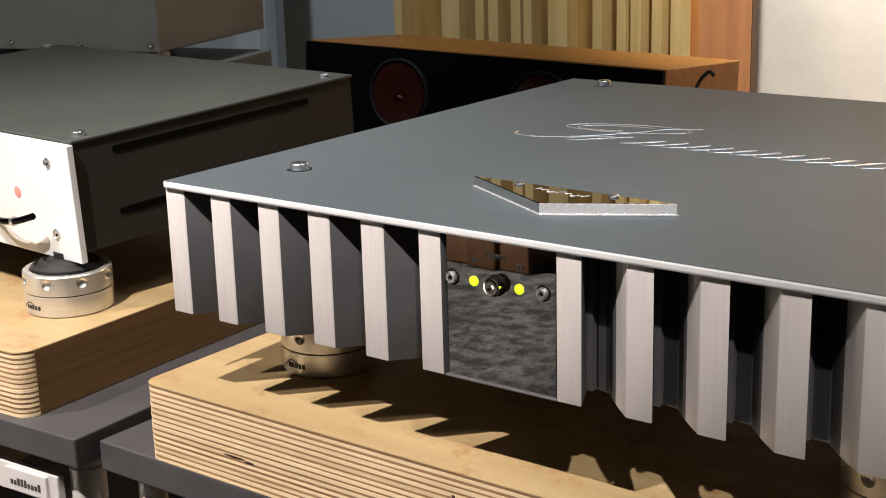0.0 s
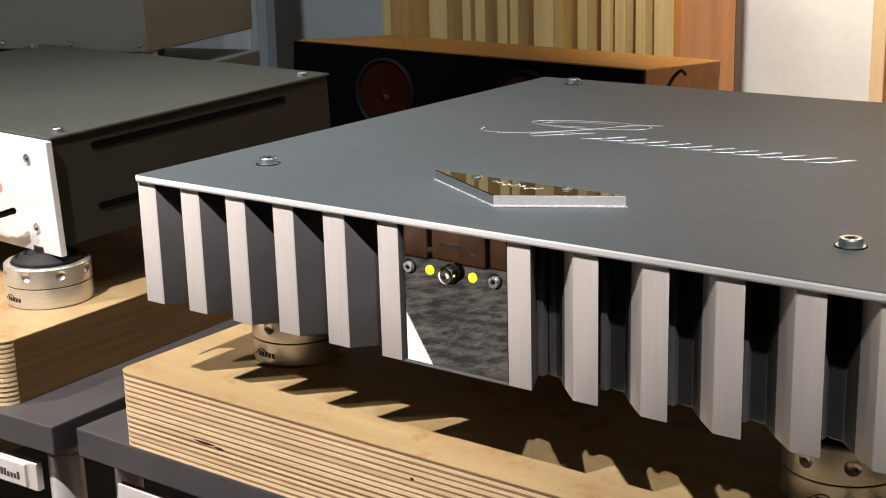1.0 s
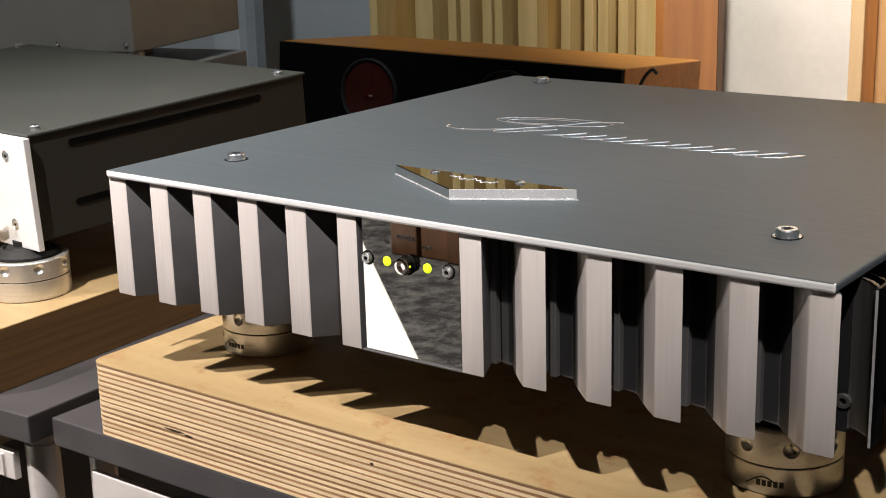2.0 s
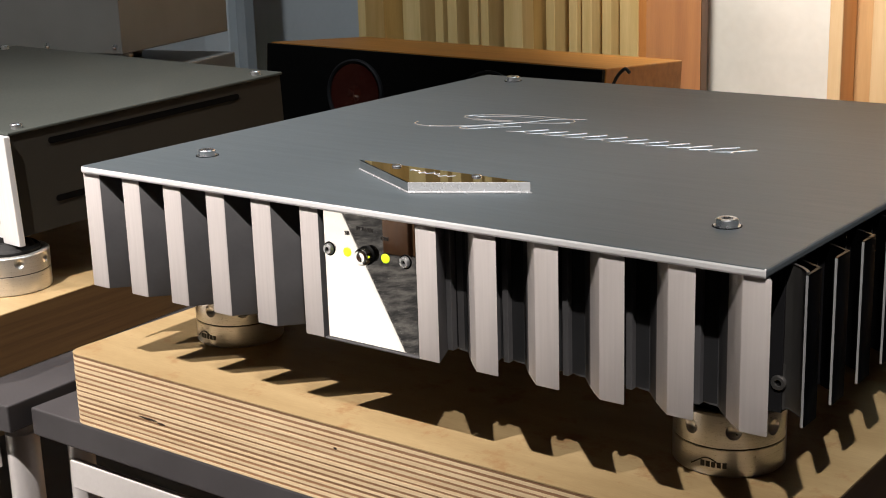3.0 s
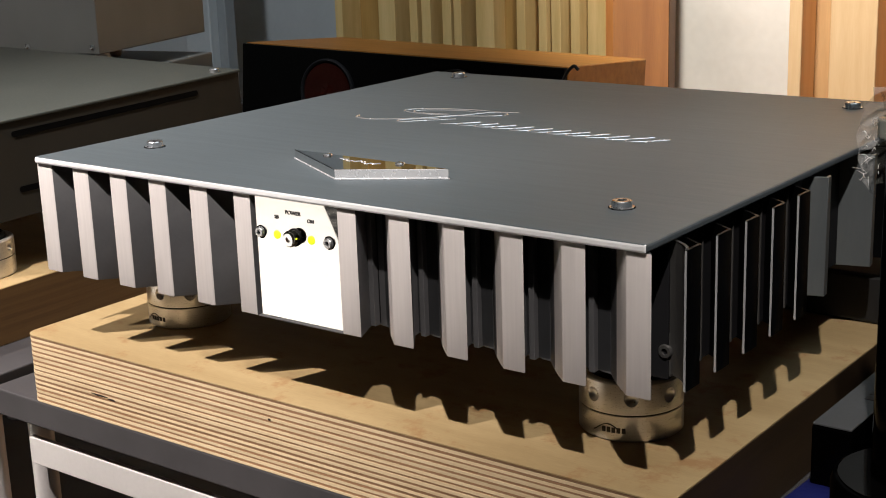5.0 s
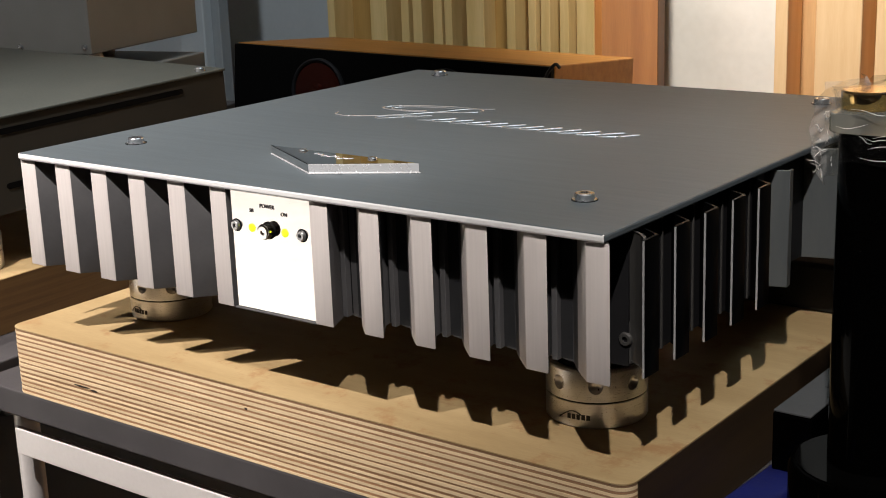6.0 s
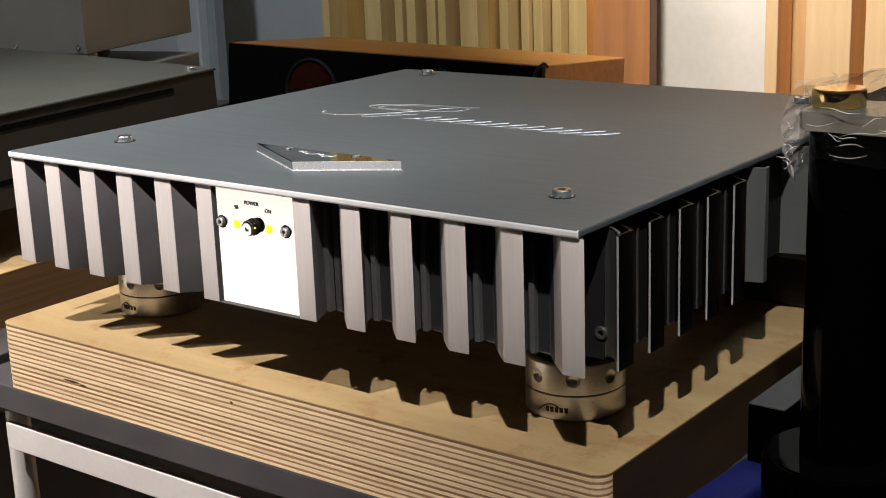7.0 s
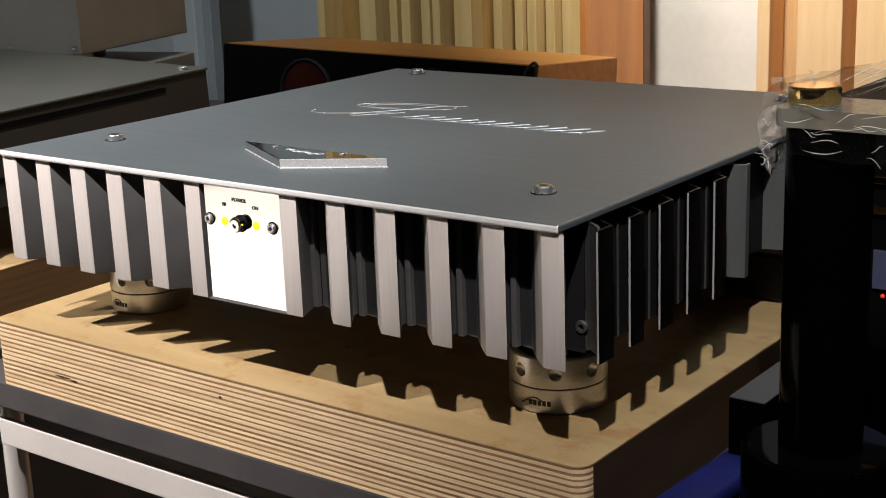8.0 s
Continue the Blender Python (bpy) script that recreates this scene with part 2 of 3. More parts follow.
M_ACRYLIC = clear("smoky_acrylic", (0.36, 0.37, 0.34), 0.08, 0.55, (0.75, 0.76, 0.70))

# ---- mesh helpers ----


def finish(name, bm, mat, smooth=False):
    bmesh.ops.recalc_face_normals(bm, faces=bm.faces)
    me = bpy.data.meshes.new(name)
    bm.to_mesh(me)
    bm.free()
    for m in (mat if isinstance(mat, (list, tuple)) else [mat]):
        me.materials.append(m)
    if smooth:
        for p in me.polygons:
            p.use_smooth = True
        me.set_sharp_from_angle(angle=radians(38))
    return me


def thing(name, label, category, m=None, group="", kind=""):
    ob = new(name)
    ob.empty_display_size = 0.02
    if m is not None:
        ob.matrix_world = m
    return tagged(ob, label, category, group, kind)


def part(name, bm, mat, parent, label="", smooth=False, m=None):
    ob = new(name, finish(name, bm, mat, smooth))
    ob.parent = parent
    if m is not None:
        ob.matrix_local = m
    if label:
        ob["label"] = label
    return ob


def solo(name, bm, mat, label, category="", kind="", smooth=False, m=None):
    ob = new(name, finish(name, bm, mat, smooth))
    if m is not None:
        ob.matrix_world = m
    return tagged(ob, label, category, "", kind)


def box(x0, x1, y0, y1, z0, z1, bevel=0.0, seg=2):
    bm = bmesh.new()
    bmesh.ops.create_cube(bm, size=1.0)
    for v in bm.verts:
        v.co = ((x0 + x1) / 2 + v.co.x * (x1 - x0), (y0 + y1) / 2 + v.co.y * (y1 - y0), (z0 + z1) / 2 + v.co.z * (z1 - z0))
    if bevel:
        bmesh.ops.bevel(bm, geom=bm.edges[:], offset=bevel, segments=seg, profile=0.5, affect="EDGES")
    return bm


def prism(points, z0, z1, bevel=0.0, seg=2):
    """An upright prism on an outline of (x, y) points."""
    bm = bmesh.new()
    low = [bm.verts.new((x, y, z0)) for x, y in points]
    top = [bm.verts.new((x, y, z1)) for x, y in points]
    bm.faces.new(low)
    bm.faces.new(top)
    k = len(points)
    for i in range(k):
        bm.faces.new((low[i], low[(i + 1) % k], top[(i + 1) % k], top[i]))
    if bevel:
        bmesh.ops.bevel(bm, geom=bm.edges[:], offset=bevel, segments=seg, profile=0.5, affect="EDGES")
    return bm


def rounded_rect(x0, x1, y0, y1, r, n=8):
    pts = []
    for cx, cy, a0 in ((x1 - r, y0 + r, -90), (x1 - r, y1 - r, 0), (x0 + r, y1 - r, 90), (x0 + r, y0 + r, 180)):
        for i in range(n + 1):
            a = radians(a0 + 90 * i / n)
            pts.append((cx + r * math.cos(a), cy + r * math.sin(a)))
    return pts


def lathe(profile, n=48, axis="z"):
    """A turned shape from (radius, height) pairs about z, or about -y when axis is 'y'."""
    bm = bmesh.new()
    rings = []
    for r, h in profile:
        ring = []
        for i in range(n):
            a = 2 * math.pi * i / n
            c = (r * math.cos(a), r * math.sin(a), h)
            ring.append(bm.verts.new(c if axis == "z" else (c[0], -h, c[1])))
        rings.append(ring)
    for a, b in zip(rings, rings[1:]):
        for i in range(n):
            bm.faces.new((a[i], a[(i + 1) % n], b[(i + 1) % n], b[i]))
    bm.faces.new(rings[0])
    bm.faces.new(rings[-1])
    return bm


def tube(points, radius, n=8, flat=1.0):
    """A round rod along points; flat squeezes it in height."""
    bm = bmesh.new()
    pts = [Vector(p) for p in points]
    rings = []
    for i, p in enumerate(pts):
        d = (pts[min(i + 1, len(pts) - 1)] - pts[max(i - 1, 0)]).normalized()
        side = d.cross(Vector((0, 0, 1)))
        side = side.normalized() if side.length > 1e-4 else Vector((1, 0, 0))
        up = side.cross(d).normalized()
        r = radius(i / max(1, len(pts) - 1)) if callable(radius) else radius
        rings.append([bm.verts.new(p + side * (r * math.cos(2 * math.pi * k / n)) + up * (r * flat * math.sin(2 * math.pi * k / n))) for k in range(n)])
    for a, b in zip(rings, rings[1:]):
        for k in range(n):
            bm.faces.new((a[k], a[(k + 1) % n], b[(k + 1) % n], b[k]))
    bm.faces.new(rings[0])
    bm.faces.new(rings[-1])
    return bm


def spline(points, steps=8):
    """A smooth line through points."""
    p = [Vector(q) for q in points]
    p = [2 * p[0] - p[1]] + p + [2 * p[-1] - p[-2]]
    out = []
    for i in range(1, len(p) - 2):
        for s in range(steps):
            t = s / steps
            out.append(0.5 * ((2 * p[i]) + (p[i + 1] - p[i - 1]) * t + (2 * p[i - 1] - 5 * p[i] + 4 * p[i + 1] - p[i + 2]) * t * t
                              + (3 * p[i] - p[i - 1] - 3 * p[i + 1] + p[i + 2]) * t ** 3))
    return out + [p[-2]]


def lettering(body, size, m, mat, parent, label):
    c = bpy.data.curves.new("lettering", "FONT")
    c.body, c.size, c.align_x, c.align_y, c.extrude = body, size, "CENTER", "CENTER", 0.00012
    tmp = bpy.data.objects.new("lettering", c)
    scene.collection.objects.link(tmp)
    dg = bpy.context.evaluated_depsgraph_get()
    me = bpy.data.meshes.new_from_object(tmp.evaluated_get(dg))
    bpy.data.objects.remove(tmp)
    me.materials.clear()
    me.materials.append(mat)
    ob = new("lettering", me)
    ob.parent, ob.matrix_local = parent, m
    ob["label"] = label
    return ob


# ---- the room ----
FLOOR = -0.6
solo("floor", box(-4, 3, -4, 1.82, FLOOR - 0.1, FLOOR), M_PARQUET, "brown oak showroom floor", "floor", "structure")
solo("ceiling", box(-4, 3, -4, 1.82, 2.1, 2.2), M_CEIL, "grey painted ceiling over the listening room", "ceiling", "structure")
solo("wall_north", box(-4, -0.7, 1.80, 1.92, FLOOR, 2.1), M_WALL_BLUE, "blue-grey painted back wall", "wall", "structure")
solo("wall_plaster", box(-0.7, 3, 1.80, 1.92, FLOOR, 2.1), M_CONCRETE, "pale mottled plaster back wall", "wall", "structure")
solo("wall_west", box(-4.1, -4, -4, 1.92, FLOOR, 2.1), M_ROOM, "taupe side wall", "wall", "structure")
solo("wall_east", box(3, 3.1, -4, 1.92, FLOOR, 2.1), M_ROOM, "taupe side wall", "wall", "structure")
solo("wall_south", box(-4, 3, -4.1, -4, FLOOR, 2.1), M_ROOM, "taupe front wall", "wall", "structure")

# a dark shag rug with a pale one laid across its corner
solo("rug", prism([(-1.25, -0.55), (1.6, -0.55), (1.6, -3.2), (-2.9, -3.2)], FLOOR, FLOOR + 0.012, 0.003), M_RUG,
     "charcoal grey shaggy rug on the floor", "rug")
solo("rug", prism([(-0.02, -0.6), (-2.80, -3.2), (-3.8, -3.2), (-3.8, -0.6)], FLOOR + 0.013, FLOOR + 0.024, 0.003), M_PALE_RUG,
     "cream flat-woven rug lit by a ceiling spot", "rug")
bench = thing("bench", "low brown wooden bench with vertical boards", "bench", pose(-1.40, -1.97, 0))
for i in range(4):
    part("board", box(i * 0.085, i * 0.085 + 0.08, -0.30, -0.012 * (i % 2), FLOOR + 0.013, FLOOR + 0.19, 0.003), M_DARKWOOD if i % 2 else M_BENCH, bench)
part("top", box(-0.01, 0.345, -0.31, 0.01, FLOOR + 0.191, FLOOR + 0.205, 0.003), M_BENCH, bench)

# upright trim beside the far equipment
solo("trim", box(-1.42, -1.344, 1.45, 1.50, FLOOR, 2.1, 0.003), M_WALL_BLUE, "blue-grey painted upright post", "post", "structure")
solo("trim", box(-1.343, -1.318, 1.472, 1.50, FLOOR, 2.1, 0.002), M_POST_SIDE, "darker grey edge strip of the upright post", "post", "structure")


def diffuser(x0, x1, y0, depth, slats, label, slat_wood, well_wood):
    """An acoustic panel: proud pale slats with wells of different depth between them."""
    d = thing("acoustic_diffuser", label, "acoustic panel", pose(0, 0, 0), "acoustic diffusers on the back wall")
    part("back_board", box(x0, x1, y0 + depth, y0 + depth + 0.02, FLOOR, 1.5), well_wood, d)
    k = 0
    last = x0
    for a, b in slats:
        if a - last > 0.004:
            deep = (0.055, 0.09, 0.035, 0.075)[k % 4]
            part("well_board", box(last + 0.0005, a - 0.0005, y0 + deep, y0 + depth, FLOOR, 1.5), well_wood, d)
            k += 1
        part("slat", box(a, b, y0, y0 + depth, FLOOR, 1.5, 0.001, 1), slat_wood, d)
        last = b
    return d


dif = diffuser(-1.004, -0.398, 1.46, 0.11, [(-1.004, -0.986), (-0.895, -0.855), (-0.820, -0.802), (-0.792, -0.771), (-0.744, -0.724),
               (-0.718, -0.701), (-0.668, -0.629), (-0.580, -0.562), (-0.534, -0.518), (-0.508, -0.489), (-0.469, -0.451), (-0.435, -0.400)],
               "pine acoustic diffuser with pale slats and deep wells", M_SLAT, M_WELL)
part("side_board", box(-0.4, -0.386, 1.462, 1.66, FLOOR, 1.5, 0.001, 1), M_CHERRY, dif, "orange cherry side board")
part("rear_edge", box(-0.41, -0.386, 1.662, 1.685, FLOOR, 1.5), M_DARKWOOD, dif, "dark brown rear edge")
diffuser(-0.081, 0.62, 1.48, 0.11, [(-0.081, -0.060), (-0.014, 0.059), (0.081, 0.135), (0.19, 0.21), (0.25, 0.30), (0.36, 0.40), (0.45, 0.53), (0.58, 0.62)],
         "pine acoustic diffuser with broad slats, warm light put into its colour", M_SLAT_WARM, M_WELL_WARM)


# ---- long loudspeaker on its side ----
def speaker():
    m = pose(-0.848, 1.055, 0.062, -4.5, 1.3, 3.4)
    s = thing("loudspeaker", "long walnut loudspeaker lying down with a black front", "speaker", m)
    part("cabinet", box(0, 0.604, 0.004, 0.262, -0.24, 0, 0.002), M_WALNUT, s)
    part("baffle", box(0.001, 0.603, -0.006, 0.004, -0.239, -0.0015, 0.001), M_GRILLE, s, "black front baffle")
    for x in (0.181, 0.423):
        ring = part("driver", lathe([(0.053, 0.0), (0.053, 0.005), (0.0505, 0.0065), (0.048, 0.005), (0.0465, 0.0)], 48, "y"), M_BODY, s,
                    "round driver", True, pose(x, -0.006, -0.068))
        part("cone", lathe([(0.046, 0.0035), (0.040, 0.0005), (0.030, 0.0002), (0.018, 0.0008), (0.012, 0.004), (0.001, 0.006)], 40, "y"),
             M_CONE, ring, "glossy red-brown cone", True)
    return s


speaker()
stand = thing("low_cabinet", "dark low cabinet under the long loudspeaker", "cabinet", pose(-0.848, 1.055, 0, 0, 0, 3.2))
part("body", box(-0.05, 0.66, 0.0, 0.30, FLOOR, -0.21, 0.004), M_BODY, stand)

# ---- far grey case on a second unit ----
FAR = pose(-0.867, 0.769, 0, 0, 0, 15.5)
case = thing("amplifier", "large grey steel amplifier case on small feet", "amplifier", FAR)
part("case", box(-0.48, 0, 0, 0.306, 0.074, 0.40, 0.002), M_BOXGREY, case)
part("front_edge", box(-0.004, 0.0008, -0.0012, 0.004, 0.075, 0.399, 0.0008), M_BOXGREY, case, "rounded corner edge")
for x, y in ((-0.03, 0.05), (-0.17, 0.05), (-0.44, 0.05), (-0.14, 0.24), (-0.44, 0.24)):
    part("foot", lathe([(0.010, 0.040), (0.012, 0.045), (0.012, 0.066), (0.009, 0.074)], 20), M_RACK if x > -0.2 else M_RUBBER, case, "small round foot", True, pose(x, y, 0))
for x in (-0.012, -0.13, -0.25):
    part("screw", lathe([(0.004, 0.0), (0.004, 0.002), (0.002, 0.003)], 14, "y"), M_STEEL, case, "steel screw", True, pose(x, 0, 0.085))
unit = thing("amplifier", "flat grey equipment unit under a larger case", "amplifier", FAR)
part("case", box(-0.55, 0.008, -0.02, 0.31, -0.05, 0.04, 0.002), M_BOXGREY, unit)
rack_far = thing("equipment_rack", "dark equipment rack in the far corner", "rack", FAR)
part("shelf", box(-0.6, 0.05, -0.05, 0.35, -0.08, -0.05, 0.002), M_SHELF, rack_far)
for x in (-0.56, 0.01):
    for y in (-0.01, 0.31):
        part("leg", lathe([(0.014, FLOOR), (0.014, -0.08)], 20), M_RACK, rack_far, "steel leg", True, pose(x, y, 0))


# ---- racks and plywood boards ----
def plywood(name, x0, x1, y0, y1, m, label, pairs=14, thick=0.052, r=0.006, edge_tone=None):
    """A thick birch board: thin veneers glued crosswise, each a layer of its own."""
    b = thing(name, label, "plywood board", m, "plywood boards under the equipment")
    rng = random.Random(5)
    z = 0.0
    t = thick / pairs
    skin = 0.0008
    part("veneer", prism(rounded_rect(x0, x1, y0, y1, r), -skin, 0), M_BIRCH, b, "pale birch top veneer")
    z, t = -skin, (thick - skin) / pairs
    for i in range(pairs):
        a = t * rng.uniform(0.32, 0.50)
        inset = rng.uniform(0.0001, 0.0003)
        part("veneer", prism(rounded_rect(x0 + inset, x1 - inset, y0 + inset, y1 - inset, r), z - a, z), M_PLY_DARK, b, "" if i else "dark cross-grain veneer")
        inset = rng.uniform(0, 0.0002)
        part("veneer", prism(rounded_rect(x0 + inset, x1 - inset, y0 + inset, y1 - inset, r), z - t, z - a), M_PLY_LIGHT, b)
        z -= t
    # flat strip over the veneer ends, with the side's shade in its colour
    part("edge_shade", box(x1 + 0.0001, x1 + 0.0007, y0 + r, y1 - r, 0.0005 - thick, -0.0006), edge_tone or M_EDGE_SHADE, b, "brown strip carrying the shade of the board side")
    return b


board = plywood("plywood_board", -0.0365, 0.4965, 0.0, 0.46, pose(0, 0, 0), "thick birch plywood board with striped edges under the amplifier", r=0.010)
for x, w, z in ((0.044, 0.0095, -0.0325), (0.057, 0.004, -0.0335), (0.212, 0.0014, -0.0147)):
    part("void", lathe([(0.001, -0.001), (1, 0.0002), (0.6, 0.0004)], 16, "y"), M_VOID, board, "dark gap in the veneer", False,
         pose(x, 0.0, z) @ Matrix.Diagonal((w, 1, 0.0007, 1)))
LEFT = pose(-0.13, -0.010, 0, 0, 0, 3.2)
plywood("plywood_board", -0.55, -0.018, 0.0, 0.50, LEFT, "thick birch plywood board with striped edges under the silver unit", 13, 0.048, 0.012, M_EDGE_SHADE_WARM)


def rack(m, x0, x1, y1, badge, thick=0.0125):
    """A hi-fi rack: slate shelf, four round steel legs, flat steel cross bars and a lower shelf."""
    r = thing("equipment_rack", "steel hi-fi rack with slate grey shelves", "rack", m, "hi-fi racks side by side")
    part("shelf", box(x0, x1, 0, y1, -0.0735, -0.0522, 0.0012), M_SHELF, r, "slate grey shelf")
    part("shelf", box(x0, x1, 0, y1, -0.40, -0.378, 0.0012), M_SHELF, r, "slate grey lower shelf")
    for x in (x0 + 0.020, x1 - 0.020):
        for y in (0.026, y1 - 0.026):
            part("leg", lathe([(thick, FLOOR), (thick, -0.084), (thick - 0.002, -0.083), (thick - 0.002, -0.080), (thick, -0.079), (thick, -0.0737)], 32), M_RACK, r, "round steel leg", True, pose(x, y, 0))
    for y in (0.007, y1 - 0.020):
        bar = part("cross_bar", box(x0 + 0.03, x1 - 0.03, y, y + 0.006, -0.1105, -0.0890, 0.0008), M_RACK, r, "flat brushed steel cross bar")
        if badge and y < 0.1:
            plate = part("name_plate", box(x1 - 0.082, x1 - 0.040, 0.0048, 0.0072, -0.1085, -0.0912, 0.0006), M_RACK, bar, "engraved steel name plate")
            for k in range(9):
                tall = 0.0055 if k in (2, 3, 4, 8) else 0.0035
                part("print_bar", box(x1 - 0.0775 + k * 0.0036, x1 - 0.0751 + k * 0.0036, 0.0044, 0.0050, -0.1035, -0.1035 + tall), M_PRINT_GREY, plate, "dark printed mark" if k == 0 else "")
    return r


rack(pose(0, 0.0, 0), -0.086, 0.5385, 0.50, False, 0.0098)
rack(LEFT @ pose(0, -0.007, 0.004), -0.60, 0.037, 0.54, True)


# ---- the power amplifier ----
def mirror_x(points, c):
    return [(2 * c - x, y) for x, y in reversed(points)]


def fin_mesh(points, z0, z1, face, bright=0.75, deep=1.0):
    """One heat sink blade; the outer face is ground bright, the rest anodised grey. Grey past depth deep paints in
    shade.
    """
    bm = prism(points, z0, z1, 0.0006, 2)
    bm.normal_update()
    for f in bm.faces:
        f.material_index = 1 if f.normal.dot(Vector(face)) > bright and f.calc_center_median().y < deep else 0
    return bm


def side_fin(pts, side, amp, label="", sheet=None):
    """A thin folded sheet; side shade and the lit front end are put into its colours."""
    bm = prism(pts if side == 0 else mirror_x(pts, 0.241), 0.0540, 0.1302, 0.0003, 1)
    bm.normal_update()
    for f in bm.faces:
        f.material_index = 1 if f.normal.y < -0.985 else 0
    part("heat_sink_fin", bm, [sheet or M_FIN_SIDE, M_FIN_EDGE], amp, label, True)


def cap_screw(parent, m, r=0.0058, h=0.0042, label="steel socket screw"):
    s = part("screw", lathe([(r * 1.22, 0.0), (r * 1.22, 0.0006), (r, 0.0006), (r, h * 0.85), (r * 0.9, h), (r * 0.52, h), (r * 0.5, h * 0.45)], 28), M_STEEL, parent, label, True, m)
    part("socket", lathe([(r * 0.5, h * 0.44), (r * 0.5, h * 0.5)], 6), M_HOLE, s, "dark hexagon socket")
    part("rim", lathe([(r * 1.34, 0.0), (r * 1.34, 0.0003)], 28), M_HOLE, s, "dark countersunk rim")
    return s


def flourish(parent, origin, scale, z, radius, name, waves=11):
    """An abstract swash of loops and waves, cut bright into the metal."""
    ox, oy = origin

    def at(u, v):
        return (ox + u * scale, oy + v * scale, z)

    swash = spline([at(0.000, 0.004), at(0.004, -0.004), at(0.020, -0.006), at(0.045, 0.008), at(0.070, 0.034), at(0.085, 0.056), at(0.105, 0.066)], 10)
    part(name, tube(swash, radius, 6, 0.6), M_SCRIPT, parent, "bright engraved swash", True)
    loop = [at(0.060 + 0.037 * math.cos(a) + 0.020 * math.sin(a), 0.046 + 0.016 * math.sin(a)) for a in [radians(20 + 6.2 * i) for i in range(58)]]
    part(name, tube(loop, radius, 6, 0.6), M_SCRIPT, parent, "", True)
    inner = [at(0.053 + 0.021 * math.cos(a) + 0.015 * math.sin(a), 0.044 + 0.011 * math.sin(a)) for a in [radians(60 + 6 * i) for i in range(45)]]
    part(name, tube(inner, radius * 0.9, 6, 0.6), M_SCRIPT, parent, "", True)
    tail = spline([at(0.078, 0.022), at(0.060, 0.006), at(0.048, -0.005), at(0.042, 0.000), at(0.052, 0.010), at(0.066, 0.018)], 10)
    part(name, tube(tail, radius, 6, 0.6), M_SCRIPT, parent, "", True)
    pts = []
    for i in range(waves * 12 + 1):
        s = i / (waves * 12)
        a = 2 * math.pi * waves * s
        tall = 1.0 + (0.45 if 0.70 < s < 0.75 or 0.80 < s < 0.85 else 0.0)
        lean = 0.5 - 0.5 * math.cos(a)
        pts.append(at(0.080 + 0.170 * s + 0.0150 * tall * lean + 0.0045 * math.sin(a), 0.0015 + 0.0185 * tall * lean))
    part(name, tube(pts, radius, 5, 0.6), M_SCRIPT, parent, "bright engraved waves", True)


def foot_body(r, h):
    """A turned ring with eight round dimples sunk into its wall."""
    me = finish("isolation_foot", lathe([(r - 0.001, 0.0), (r, 0.001), (r, 0.0154), (r - 0.0006, 0.0157), (r - 0.0006, 0.0163), (r, 0.0166), (r, h - 0.001),
                (r - 0.001, h), (r * 0.84, h), (r * 0.8, h - 0.004), (r * 0.5, h - 0.005)], 72), [M_FOOT, M_DIMPLE])
    bm = bmesh.new()
    for k in range(8):
        a = radians(45 * k)
        bmesh.ops.create_uvsphere(bm, u_segments=20, v_segments=12, radius=0.0052,
                                  matrix=Matrix.Translation(((r + 0.0026) * math.cos(a), (r + 0.0026) * math.sin(a), 0.0262)))
    for f in bm.faces:
        f.material_index = 1
    cut = finish("cut", bm, [M_FOOT, M_DIMPLE])
    body, tool = new("body", me), new("tool", cut)
    mod = body.modifiers.new("dimples", "BOOLEAN")
    mod.operation, mod.object, mod.solver = "DIFFERENCE", tool, "EXACT"
    done = bpy.data.meshes.new_from_object(body.evaluated_get(bpy.context.evaluated_depsgraph_get()))
    for ob in (body, tool):
        bpy.data.objects.remove(ob)
    for p in done.polygons:
        p.use_smooth = True
    done.set_sharp_from_angle(angle=radians(32))
    return done


FOOT_BODIES = {}


def foot(parent, x, y, r, h, label, top=0.056, turn=-92, spin=-60):
    if (r, h) not in FOOT_BODIES:
        FOOT_BODIES[r, h] = foot_body(r, h)
    f = new("isolation_foot", FOOT_BODIES[r, h])
    f.parent, f.matrix_local, f["label"] = parent, pose(x, y, 0, 0, 0, spin), label
    turn -= spin
    part("groove", lathe([(r - 0.0005, 0.0157), (r - 0.0005, 0.0163)], 64), M_HOLE, f, "dark turned groove")
    part("rubber_ring", lathe([(r * 0.80, h - 0.006), (r * 0.80, h + 0.002), (r * 0.72, h + 0.004), (r * 0.68, h + 0.002), (r * 0.62, h + 0.005), (r * 0.52, h + 0.0065),
         (r * 0.48, h + 0.004), (r * 0.42, h + 0.007), (r * 0.2, h + 0.0075)], 48), M_RUBBER, f, "black ribbed rubber dome", True)
    part("spindle", lathe([(0.009, h - 0.006), (0.009, top)], 24), M_RUBBER, f, "black spindle", True)
    arc = [((r + 0.0001) * math.cos(radians(q + turn)), (r + 0.0001) * math.sin(radians(q + turn)), 0.0074 + 0.0030 * math.cos(radians((q + 6) * 7.5))) for q in range(-24, 7, 2)]
    part("print_arc", tube(arc, 0.00035, 5), M_TEXT, f, "black printed arc", True)
    for k in range(5):
        a = radians(turn - 11 + 5.6 * k)
        m = pose((r + 0.0001) * math.cos(a), (r + 0.0001) * math.sin(a), 0.0070, 0, 0, math.degrees(a) + 90)
        part("print_bar", box(-0.0011, 0.0011, -0.0002, 0.0003, -0.0016, 0.0016, 0.0001, 1), M_TEXT, f, "black printed mark" if k == 0 else "", False, m)
    return f


